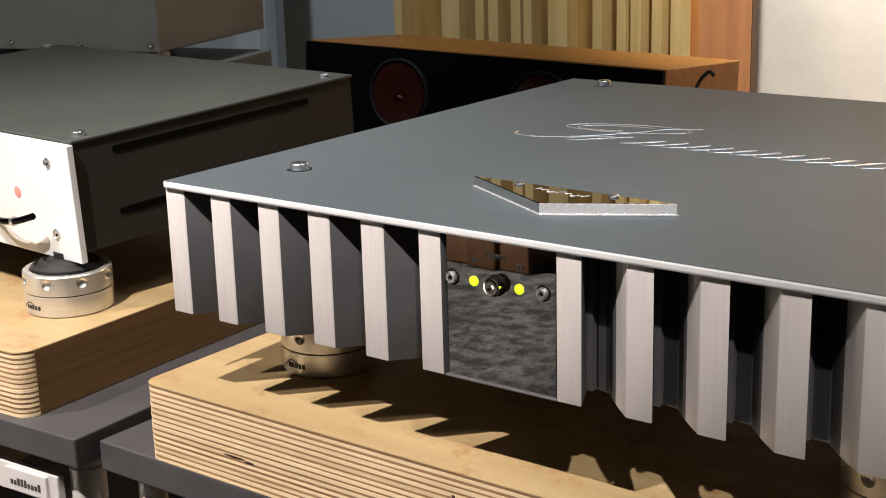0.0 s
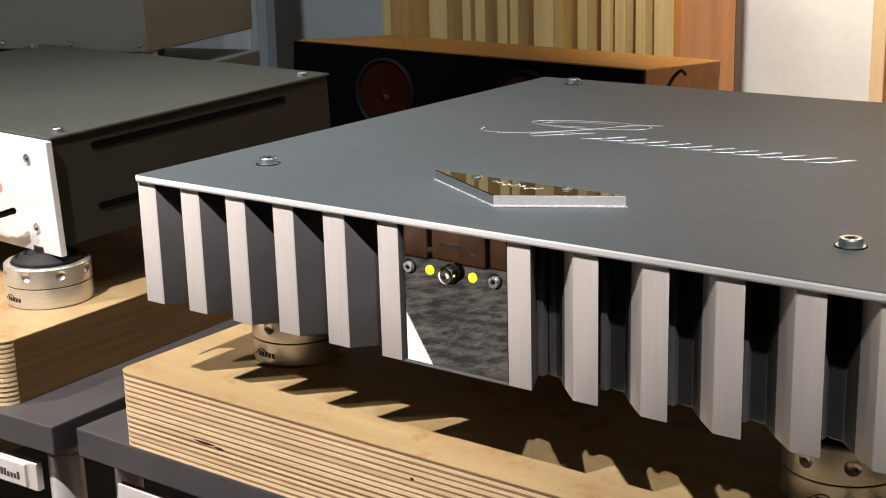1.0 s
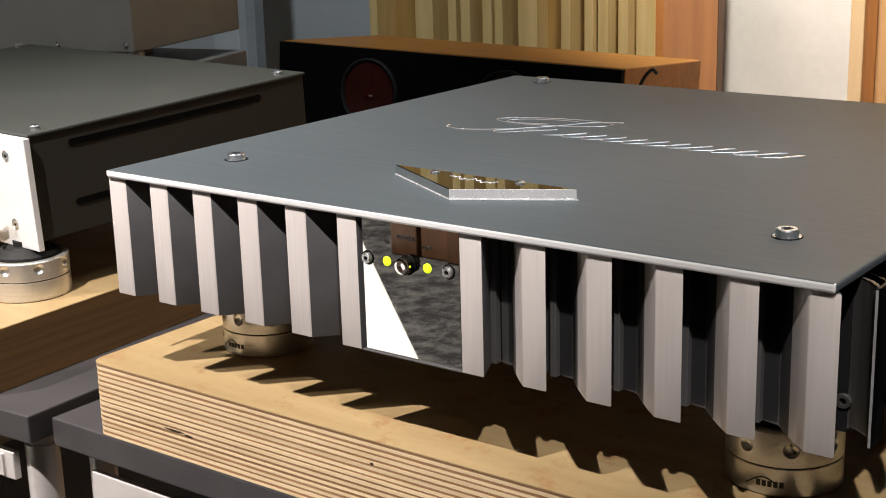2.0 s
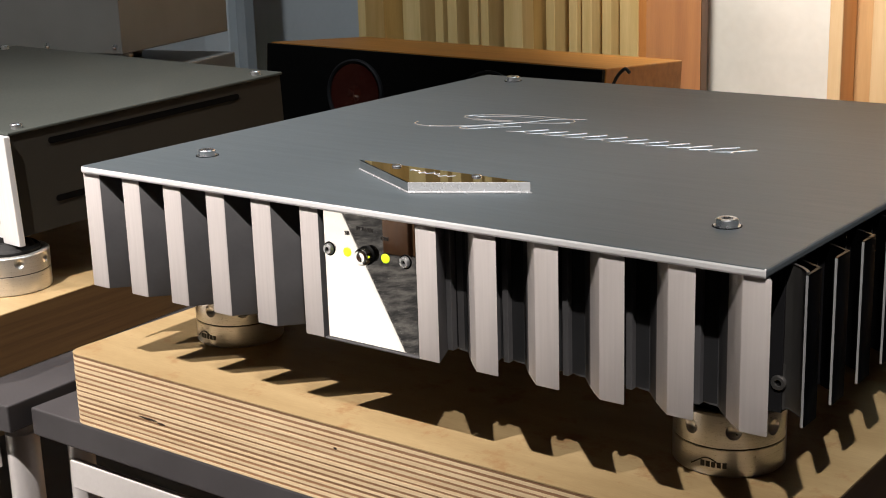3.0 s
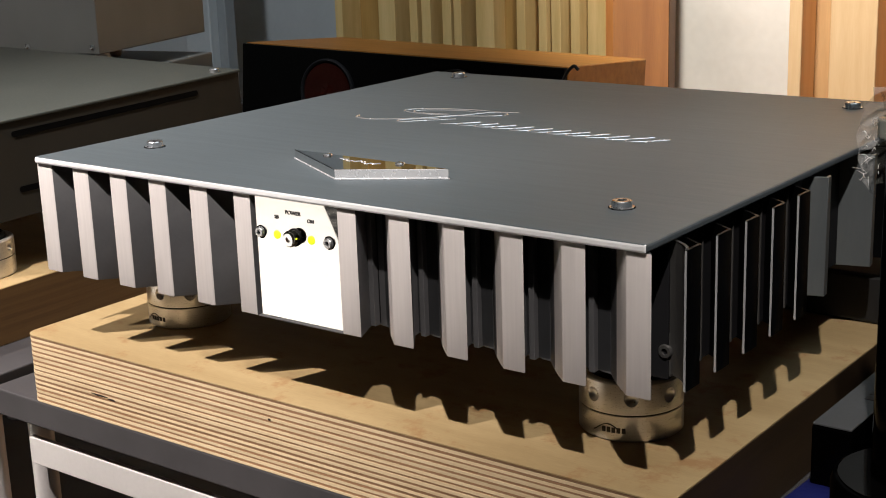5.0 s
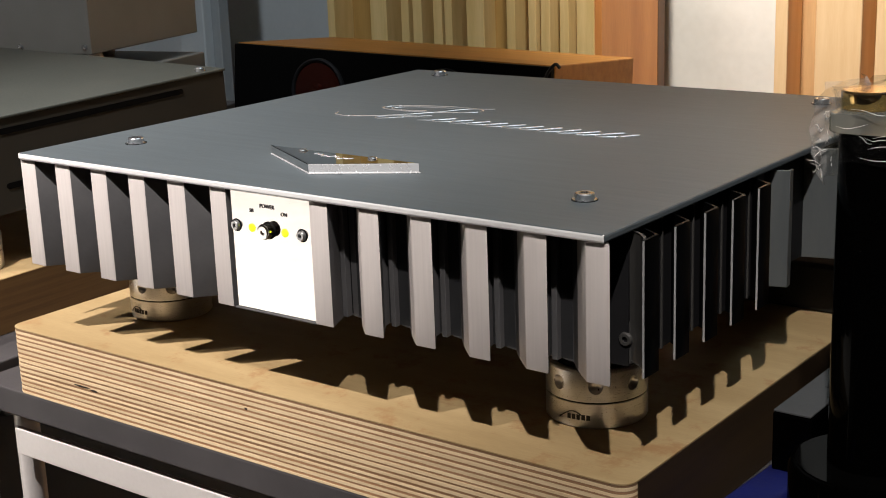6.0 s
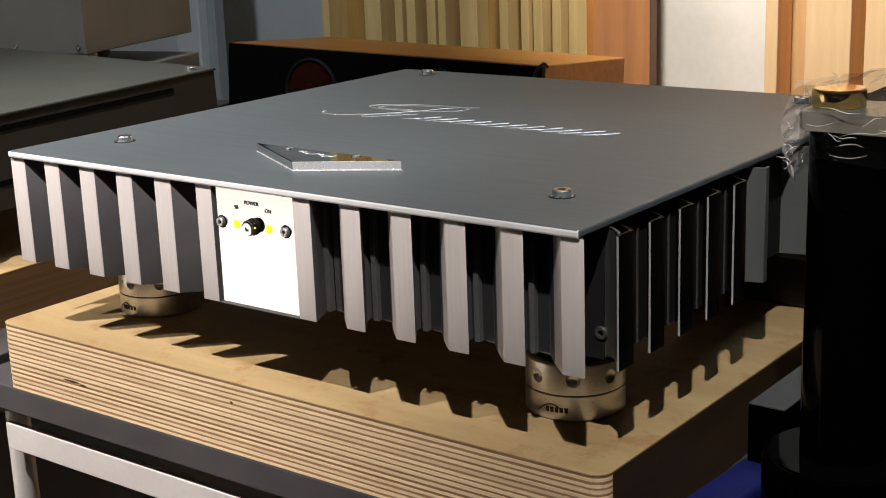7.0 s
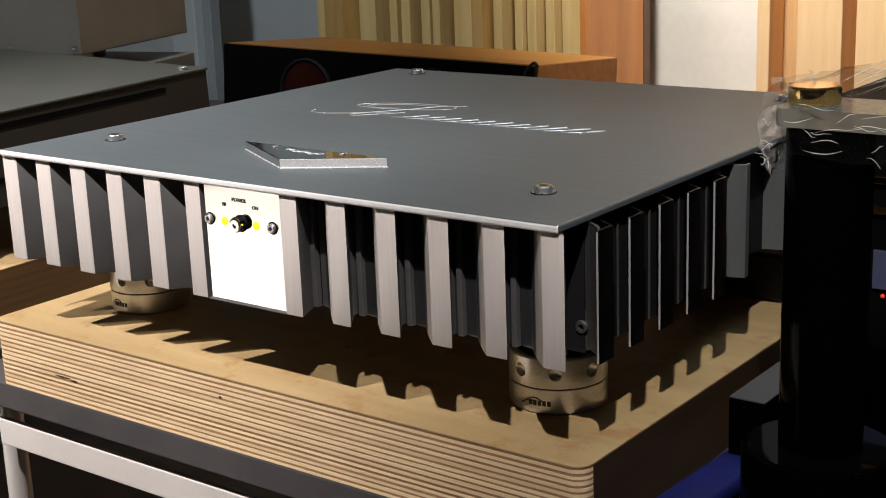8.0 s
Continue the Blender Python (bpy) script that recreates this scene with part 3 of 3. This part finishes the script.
def power_amplifier():
    amp = thing("power_amplifier", "brushed aluminium power amplifier with deep zigzag heat sinks", "amplifier", pose(0, 0, 0))
    z0, z1, mid = 0.0540, 0.1317, 0.2427
    part("chassis", box(0.024, 0.458, 0.0258, 0.435, 0.0555, 0.1312), M_BODY, amp, "black chassis between the heat sinks")
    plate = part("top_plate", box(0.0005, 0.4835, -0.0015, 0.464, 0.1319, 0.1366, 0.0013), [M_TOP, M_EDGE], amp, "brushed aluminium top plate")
    # edges get a painted sheen; the right one keeps the dark top as shade
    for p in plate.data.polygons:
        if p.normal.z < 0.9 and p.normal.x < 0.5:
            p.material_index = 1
    # front blades lean back towards the middle; those beyond the panel sweep back in a soft curve and carry a low rib beside them
    swept = [(-0.0292, 0.0256), (-0.0292, 0.0246), (-0.0222, 0.0245), (-0.0208, 0.0228), (-0.0190, 0.0205), (-0.0160, 0.0170), (-0.0125, 0.0133), (-0.0090, 0.0098), (-0.0055, 0.0062),
             (0.0008, 0.0), (0.0155, 0.0), (0.0004, 0.0195), (0.0004, 0.0256)]
    crisp = [(0.0, 0.0), (0.0155, 0.0), (0.0062, 0.0205), (0.0092, 0.0226), (0.0068, 0.0256), (-0.0235, 0.0256)]
    beside = [(0.0, 0.0), (0.0145, 0.0), (0.0040, 0.0210), (0.0030, 0.0256), (0.0, 0.0256)]
    for i in range(6):
        x = 0.2780 + 0.0384 * i
        pts = [(x + a, b + 0.0008) for a, b in (swept if i else beside)]
        # swept flanks go grey past 12.5 mm: the neighbour fin's shade by colour
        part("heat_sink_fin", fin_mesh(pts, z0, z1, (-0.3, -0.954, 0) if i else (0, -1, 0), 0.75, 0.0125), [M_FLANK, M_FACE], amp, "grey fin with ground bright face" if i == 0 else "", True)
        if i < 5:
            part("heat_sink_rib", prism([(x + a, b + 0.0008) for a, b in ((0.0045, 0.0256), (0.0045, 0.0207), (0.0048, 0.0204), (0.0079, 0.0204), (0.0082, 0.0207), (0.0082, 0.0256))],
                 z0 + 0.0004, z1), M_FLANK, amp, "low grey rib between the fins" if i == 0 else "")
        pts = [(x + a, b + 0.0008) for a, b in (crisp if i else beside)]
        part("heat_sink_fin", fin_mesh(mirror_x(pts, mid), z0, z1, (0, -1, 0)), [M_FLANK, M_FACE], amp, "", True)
    # unseen plate added as a reflector to brighten the board below
    part("bounce_plate", box(0.024, 0.458, 0.0275, 0.434, 0.0535, 0.0553, 0.0004), M_BOUNCE, amp, "added grey plate bouncing light under the amplifier")
    part("heat_sink_base", box(0.292, 0.4600, 0.0252, 0.0266, z0 + 0.001, z1), M_GAP, amp, "heat sink base with the gap's shade in its colour")
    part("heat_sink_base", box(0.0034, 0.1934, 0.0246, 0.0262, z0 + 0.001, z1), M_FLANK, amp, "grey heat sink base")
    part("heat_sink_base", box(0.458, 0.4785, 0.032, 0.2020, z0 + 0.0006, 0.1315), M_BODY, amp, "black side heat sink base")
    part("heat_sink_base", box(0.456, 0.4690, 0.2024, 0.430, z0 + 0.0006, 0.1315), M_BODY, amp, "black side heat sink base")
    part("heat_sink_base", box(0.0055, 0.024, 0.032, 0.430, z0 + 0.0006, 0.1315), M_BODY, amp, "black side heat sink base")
    # side blades: thin folded sheets
    w = 0.0019
    for side in (0, 1):
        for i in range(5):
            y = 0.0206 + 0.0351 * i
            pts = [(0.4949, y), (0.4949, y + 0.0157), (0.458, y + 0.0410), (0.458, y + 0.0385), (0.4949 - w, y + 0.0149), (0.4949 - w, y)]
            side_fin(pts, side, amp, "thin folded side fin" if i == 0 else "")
        for k in range(5):
            y = 0.0680 + 0.0372 * k
            x0, x1 = (0.4650, 0.4795) if side == 0 else (0.0025, 0.0170)
            part("side_rib", box(x0, x1, y, y + 0.0016, 0.0540, 0.1302, 0.0003, 1), M_BRACKET, amp, "short grey side rib" if k == 0 else "")
        for y, lab in ((0.2147, "mirrored folded side fin"), (0.2935, "")):
            pts = [(0.4905, y), (0.4896, y + 0.0070), (0.4880, y + 0.0068), (0.4887, y + 0.0015), (0.456, y - 0.006), (0.456, y - 0.0085)]
            # these two sheets carry the light they catch in their colour
            side_fin(pts, side, amp, lab, M_FIN_PLATE)
        # unseen rear sheets, added close together to block light onto the board
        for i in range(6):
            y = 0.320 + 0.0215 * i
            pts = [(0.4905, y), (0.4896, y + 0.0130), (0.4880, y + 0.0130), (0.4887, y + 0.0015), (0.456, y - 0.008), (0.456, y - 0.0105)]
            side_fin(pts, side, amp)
    # bracket that ties the last front blade to the first side blade
    corner = part("corner_bracket", prism([(0.4600, 0.0360), (0.4760, 0.0345), (0.4830, 0.0315), (0.4880, 0.0280), (0.4915, 0.0245), (0.4932, 0.0215), (0.4945, 0.0222), (0.4928, 0.0258), (0.4892, 0.0295), (0.4838, 0.0332), (0.4764, 0.0363), (0.4600, 0.0378)], 0.0575, 0.1312, 0.0003, 1),
                  M_BRACKET, amp, "satin grey corner bracket", True)
    part("tab", prism(rounded_rect(0.4690, 0.4850, 0.0560, 0.0800, 0.0070), 0.0, 0.0016), M_BRACKET, corner, "small rounded tab", False,
         pose(0, 0.0345, 0, 90, 0, 0))
    screw = part("corner_screw", lathe([(0.0040, 0), (0.0040, 0.0012), (0.0034, 0.0020), (0.0018, 0.0020), (0.0016, 0.0004)], 24, "y"), M_BRACKET, corner, "small steel screw", True,
                 pose(0.4768, 0.0328, 0.0700))
    # chrome panel with button, lamps, screws and print
    panel = part("control_panel", box(0.2093, 0.2768, 0.003, 0.0256, 0.0545, 0.1312, 0.0005), M_CHROME, amp, "mirror chrome control panel")
    part("lower_lip", box(0.207, 0.2775, 0.0020, 0.0254, 0.0532, 0.0543, 0.0003), M_FLANK, panel, "thin bright lower lip")
    for x in (0.2133, 0.2692):
        s = part("panel_screw", lathe([(0.0034, 0), (0.0034, 0.0016), (0.0028, 0.0024), (0.0014, 0.0024), (0.0013, 0.0008)], 24, "y"), M_STEEL, panel, "steel socket screw", True, pose(x, 0.003, 0.1085))
        part("socket", lathe([(0.0014, 0.0007), (0.0014, 0.001)], 6, "y"), M_HOLE, s)
        part("socket_rim", lathe([(0.0042, 0), (0.0042, 0.0002)], 24, "y"), M_HOLE, s)
    for x in (0.2268, 0.2548):
        part("lamp", lathe([(0.0027, 0), (0.0027, 0.0004), (0.0022, 0.0008), (0.0008, 0.001)], 24, "y"), M_LED, panel, "lit yellow-green lamp", True, pose(x, 0.003, 0.1083))
    knob = part("power_button", lathe([(0.0050, 0), (0.0050, 0.0048), (0.0046, 0.0056), (0.0036, 0.0058), (0.001, 0.0054)], 36, "y"), M_CHROME, panel, "round chrome push button", True, pose(0.2412, 0.003, 0.1083))
    part("button_ring", lathe([(0.0056, 0), (0.0056, 0.0006), (0.0051, 0.0006)], 36, "y"), M_HOLE, knob, "dark ring")
    for text, x, z, s in (("POWER", 0.2408, 0.1232, 0.0036), ("SB", 0.2272, 0.1194, 0.0034), ("ON", 0.2549, 0.1197, 0.0034)):
        lettering(text, s, pose(x, 0.0027, z, 90, 0, 0), M_TEXT, panel, "black printed word " + text)
    # raised triangular badge and engraved flourish on the top
    za = 0.1366
    tri = [(0.2422, 0.0412), (0.3040, 0.0762), (0.1733, 0.0792)]
    cen = Vector((0.2404, 0.0677))
    wide = [tuple(cen + (Vector(p) - cen) * 1.018) for p in tri]
    badge = part("badge", prism(tri, za + 0.0008, za + 0.0066, 0.0004), [M_BADGE_SIDE, M_CHROME], amp, "raised mirror-topped triangular badge")
    # one metal: chrome darkens the left side, the front's brightness is in its colour
    for p in badge.data.polygons:
        if p.normal.z > 0.9 or p.normal.x < -0.3:
            p.material_index = 1
    part("badge_base", prism(wide, za, za + 0.0009, 0.0002, 1), M_BADGE_SIDE, badge, "thin bright base plate")
    for x in (0.208, 0.268):
        part("badge_screw", lathe([(0.0030, 0), (0.0030, 0.0006), (0.0022, 0.0012), (0.0008, 0.0012)], 20), M_STEEL, badge, "small dark screw", True, pose(x, 0.0735, za + 0.0066))
    wave = [(0.222 + 0.034 * s / 60, 0.0690 - 0.003 * s / 60 + 0.0034 * math.sin(s * 0.45) * math.cos(s * 0.21), za + 0.0067) for s in range(61)]
    part("badge_wave", tube(wave, 0.00022, 5), M_SCRIPT, badge, "fine engraved wave", True)
    flourish(amp, (0.098, 0.231), 1.03, za + 0.0001, 0.00068, "engraving")
    for x, y in ((0.0510, 0.0650), (0.4328, 0.0630), (0.0450, 0.4400), (0.4230, 0.4290)):
        cap_screw(amp, pose(x, y, za))
    for x, y in ((0.426, 0.086), (0.042, 0.093), (0.360, 0.405), (0.055, 0.405)):
        foot(amp, x, y, 0.0308, 0.0355, "champagne turned metal foot with dimples", 0.056, -80 if x > 0.2 else -92, -60.5 if x > 0.2 else -40)
    return amp


power_amplifier()


# ---- the silver unit on the second rack ----
def silver_unit():
    u = thing("preamplifier", "low grey unit with a bright silver front", "amplifier", UNIT)
    x1, y0, y1, zb, zt = 0.0, 0.0, 0.295, 0.0, 0.089
    part("case", box(x1 - 0.44, x1 - 0.001, y0 + 0.006, y1, zb + 0.004, zt - 0.0025), M_UNIT_SIDE, u, "olive steel case with its side's shade in the colour")
    part("cover", box(x1 - 0.442, x1 + 0.0005, y0 + 0.006, y1 + 0.002, zt - 0.0025, zt, 0.0008), M_COVER, u, "olive-grey flat cover")
    part("front_panel", box(x1 - 0.45, x1 + 0.004, y0, y0 + 0.0055, zb - 0.002, zt - 0.002, 0.0006), M_WHITE_FACE, u, "bright silver front panel")
    for z in (0.0757, 0.0277):
        part("vent_slot", prism(rounded_rect(y0 + 0.042, y0 + 0.243, z - 0.0026, z + 0.0026, 0.0025, 6), 0, 0.0012), M_HOLE, u, "long dark vent slot", False,
             pose(x1 - 0.0015, 0, 0) @ Matrix(((0, 0, 1, 0), (1, 0, 0, 0), (0, 1, 0, 0), (0, 0, 0, 1))))
    for x in (-0.0240, -0.41):
        for z in (0.0710, 0.0165):
            s = part("panel_screw", lathe([(0.0046, 0), (0.0046, 0.0003), (0.0040, 0.0004), (0.0038, 0.0001)], 24, "y"), M_STEEL, u, "flat steel screw", True, pose(x, y0, z))
            part("socket", lathe([(0.001, 0.0002), (0.001, 0.0006)], 8, "y"), M_HOLE, s)
    part("lamp", lathe([(0.0042, 0), (0.0042, 0.0004), (0.002, 0.0009)], 20, "y"), M_RED, u, "small red lamp", True, pose(-0.0690, y0, 0.0440))
    lever = part("lever", tube(spline([(-0.030, y0 - 0.014, 0.0335), (-0.052, y0 - 0.016, 0.0272), (-0.083, y0 - 0.012, 0.0227), (-0.113, y0 + 0.001, 0.0222)], 6), 0.0026, 12), M_BLACK_GLOSS, u, "black lever", True)
    part("lever_ring", lathe([(0.0035, -0.002), (0.0038, 0), (0.0035, 0.002)], 20), M_STEEL, lever, "chrome ring", True, pose(-0.054, y0 - 0.016, 0.0268, 0, 75, 0))
    for x in (-0.012, -0.43):
        for y in (y0 + 0.022, y1 - 0.02):
            part("cover_screw", lathe([(0.0048, 0), (0.0048, 0.003), (0.004, 0.0038), (0.002, 0.0038)], 20), M_STEEL, u, "steel cover screw", True, pose(x, y, zt))
    for x, y, top in ((-0.2100, 0.0820, 0.043), (-0.57, 0.105, 0.043), (-0.200, 0.335, 0.054), (-0.57, 0.335, 0.054)):
        f = foot(u, 0, 0, 0.033, 0.0315, "champagne turned metal foot with dimples", top, -92, -21)
        f.matrix_local = UNIT.inverted() @ pose(x, y, 0, 0, 0, -21)
    return u


# turned and tilted, rear higher than front, to fit the camera's view
UNIT = pose(-0.1850, 0.074, 0.0405, 2.4, 0, -4.1)
silver_unit()

# cable standing up behind the amplifier
solo("cable", tube(spline([(0.0, 0.60, -0.05), (0.005, 0.66, 0.05), (0.012, 0.67, 0.098), (0.024, 0.672, 0.116), (0.031, 0.672, 0.113)], 8), 0.0018, 10), M_RUBBER,
     "thin black cable rising behind the amplifier", "cable", "", True)


# ---- wrapped black tower and things beside the rack ----
def tower():
    t = thing("column_stand", "black gloss column with clear acrylic top wrapped in film", "stand", pose(0.5862, 0.112, 0))
    part("column", lathe([(0.0236, -0.05), (0.0236, 0.1795), (0.023, 0.1812)], 48), M_BLACK_GLOSS, t, "black gloss column", True)
    part("acrylic_top", prism(rounded_rect(-0.0235, 0.10, -0.0235, 0.0235, 0.006), 0.1814, 0.1915, 0.001), M_ACRYLIC, t, "smoky clear acrylic plate")
    part("gold_cap", lathe([(0.0140, 0.1917), (0.0143, 0.1925), (0.0143, 0.2003), (0.0134, 0.2014), (0.006, 0.2016)], 40), M_GOLD, t, "polished gold cap", True, pose(-0.0097, 0, 0))
    part("base", lathe([(0.045, FLOOR), (0.045, FLOOR + 0.02), (0.0445, FLOOR + 0.03), (0.0445, -0.009), (0.0432, -0.006), (0.041, -0.0055)], 48), M_BLACK_GLOSS, t, "wide black gloss base", True)
    part("base_top", lathe([(0.0408, -0.0054), (0.0408, -0.0049), (0.026, -0.0045)], 48), M_PIANO, t, "polished top of the base", True)
    bm = bmesh.new()
    n, rings = 64, 16
    grid = []
    for j in range(rings):
        h = j / (rings - 1)
        row = []
        for i in range(n):
            a = 2 * math.pi * i / n
            c, s = math.cos(a), math.sin(a)
            k = 1.0 if h < 0.75 else 1.0 - 0.75 * (h - 0.75) / 0.25
            x = 0.036 + 0.0605 * k * math.copysign(abs(c) ** 0.6, c)
            y = 0.027 * k * math.copysign(abs(s) ** 0.6, s)
            z = 0.166 + 0.048 * h + (0.022 * max(0.0, c) * h)
            w = noise.noise(Vector((x * 90, y * 90, z * 120)))
            w2 = noise.noise(Vector((x * 260 + 9, y * 260, z * 200)))
            d = 1.0 + 0.06 * w + 0.05 * w2
            row.append(bm.verts.new((0.036 + (x - 0.036) * d, y * d, z + 0.004 * w)))
        grid.append(row)
    for p, q in zip(grid, grid[1:]):
        for i in range(n):
            bm.faces.new((p[i], p[(i + 1) % n], q[(i + 1) % n], q[i]))
    film = part("wrap_film", bm, M_FILM, t, "crumpled clear plastic film")
    # a loose twisted flap of film at one end, its glints put into a whiter tint
    bm = bmesh.new()
    rows = []
    for j in range(14):
        h = j / 13
        rows.append([bm.verts.new((-0.0235 - 0.010 * math.sin(3 * h + i * 0.5) - 0.004 * noise.noise(Vector((i * 1.3, j * 0.9, 2))), -0.02 + 0.006 * i + 0.006 * noise.noise(Vector((i, j, 5.0))), 0.152 + 0.055 * h)) for i in range(7)])
    for p, q in zip(rows, rows[1:]):
        for i in range(6):
            bm.faces.new((p[i], p[i + 1], q[i + 1], q[i]))
    part("film_flap", bm, M_FLAP, t, "loose twisted flap of film")
    # thin white rods along the folds, painted glints of the lamps
    rng = random.Random(11)
    for k in range(70):
        if k < 26:
            x, y, z = -0.0245 - rng.uniform(0, 0.009), rng.uniform(-0.026, 0.0), rng.uniform(0.156, 0.190)
            step = Vector((rng.uniform(-0.0022, 0.0022), rng.uniform(-0.002, 0.002), rng.uniform(-0.0004, 0.0018)))
        elif k < 52:
            x, y, z = rng.uniform(-0.02, 0.09), -0.0262, rng.uniform(0.168, 0.196)
            step = Vector((rng.uniform(0.002, 0.010), rng.uniform(-0.001, 0.001), rng.uniform(-0.002, 0.002)))
        else:
            x, y, z = rng.uniform(0.0, 0.03), rng.uniform(-0.02, 0.015), 0.200 + rng.uniform(0, 0.006)
            step = Vector((0.024, rng.uniform(-0.004, 0.004), 0.010 + rng.uniform(-0.004, 0.004)))
        q = Vector((x, y, z))
        line = spline([q + step * i + Vector((0, 0, 0.0010 * math.sin(i * 1.7 + k))) for i in range(4)], 5)
        part("film_glint", tube(line, lambda v: 0.00004 + 0.00015 * math.sin(math.pi * v), 5), M_GLINT, t, "thin white rod painting a glint on the film" if k == 0 else "", True)
    return t


tower()


# box added to keep the gap beside the column black, its fittings made up
cab = thing("cabinet", "made-up black box with thin brass bars behind the column", "cabinet", pose(0.512, 0.29, 0))
part("body", box(0, 0.34, 0, 0.22, FLOOR, 0.165, 0.004), M_GRILLE, cab)
for z in (0.1095, 0.0890):
    part("trim_bar", box(0.036, 0.100, -0.004, -0.0002, z, z + 0.0055, 0.0008), M_GOLD, cab, "thin brass trim bar" if z > 0.1 else "")
part("blue_patch", box(0.0375, 0.066, -0.003, -0.0002, 0.037, 0.064, 0.0006), M_BLUE_GLOW, cab, "glowing blue patch on the added box")
part("lamp", lathe([(0.0014, 0), (0.0014, 0.0006), (0.0010, 0.0012), (0.0004, 0.0014)], 20, "y"), M_RED_LIT, cab, "glowing red dot on the added box", True, pose(0.0445, 0, 0.032))
crate = thing("carton", "narrow dark carton with a grey printed top beside the plywood board", "box", pose(0.5145, 0.142, 0))
part("body", box(0, 0.0245, 0, 0.17, -0.0520, -0.0012, 0.0015), M_BLACK_GLOSS, crate, "black carton sides")
part("top", box(0.0005, 0.0240, 0.0005, 0.1695, -0.0011, 0.0, 0.0003), M_CARTON, crate, "grey printed top")
for k in range(3):
    part("print_bar", box(0.012, 0.019, 0.052 + 0.009 * k, 0.058 + 0.009 * k, 0.0, 0.0003), M_TEXT, crate, "black printed mark" if k == 0 else "")
solo("cloth", box(0, 0.030, 0, 0.30, -0.0520, -0.038, 0.0055, 4), M_BLUE, "folded deep blue cloth lying on the rack shelf", "cloth", "", True, pose(0.4975, -0.075, 0, 0, 0, -3))
# added where the board is black behind the rear fins
solo("block", box(0.404, 0.4945, 0.335, 0.450, 0.0002, 0.036, 0.003), M_RUBBER, "low black block added beside the rear fins", "block")
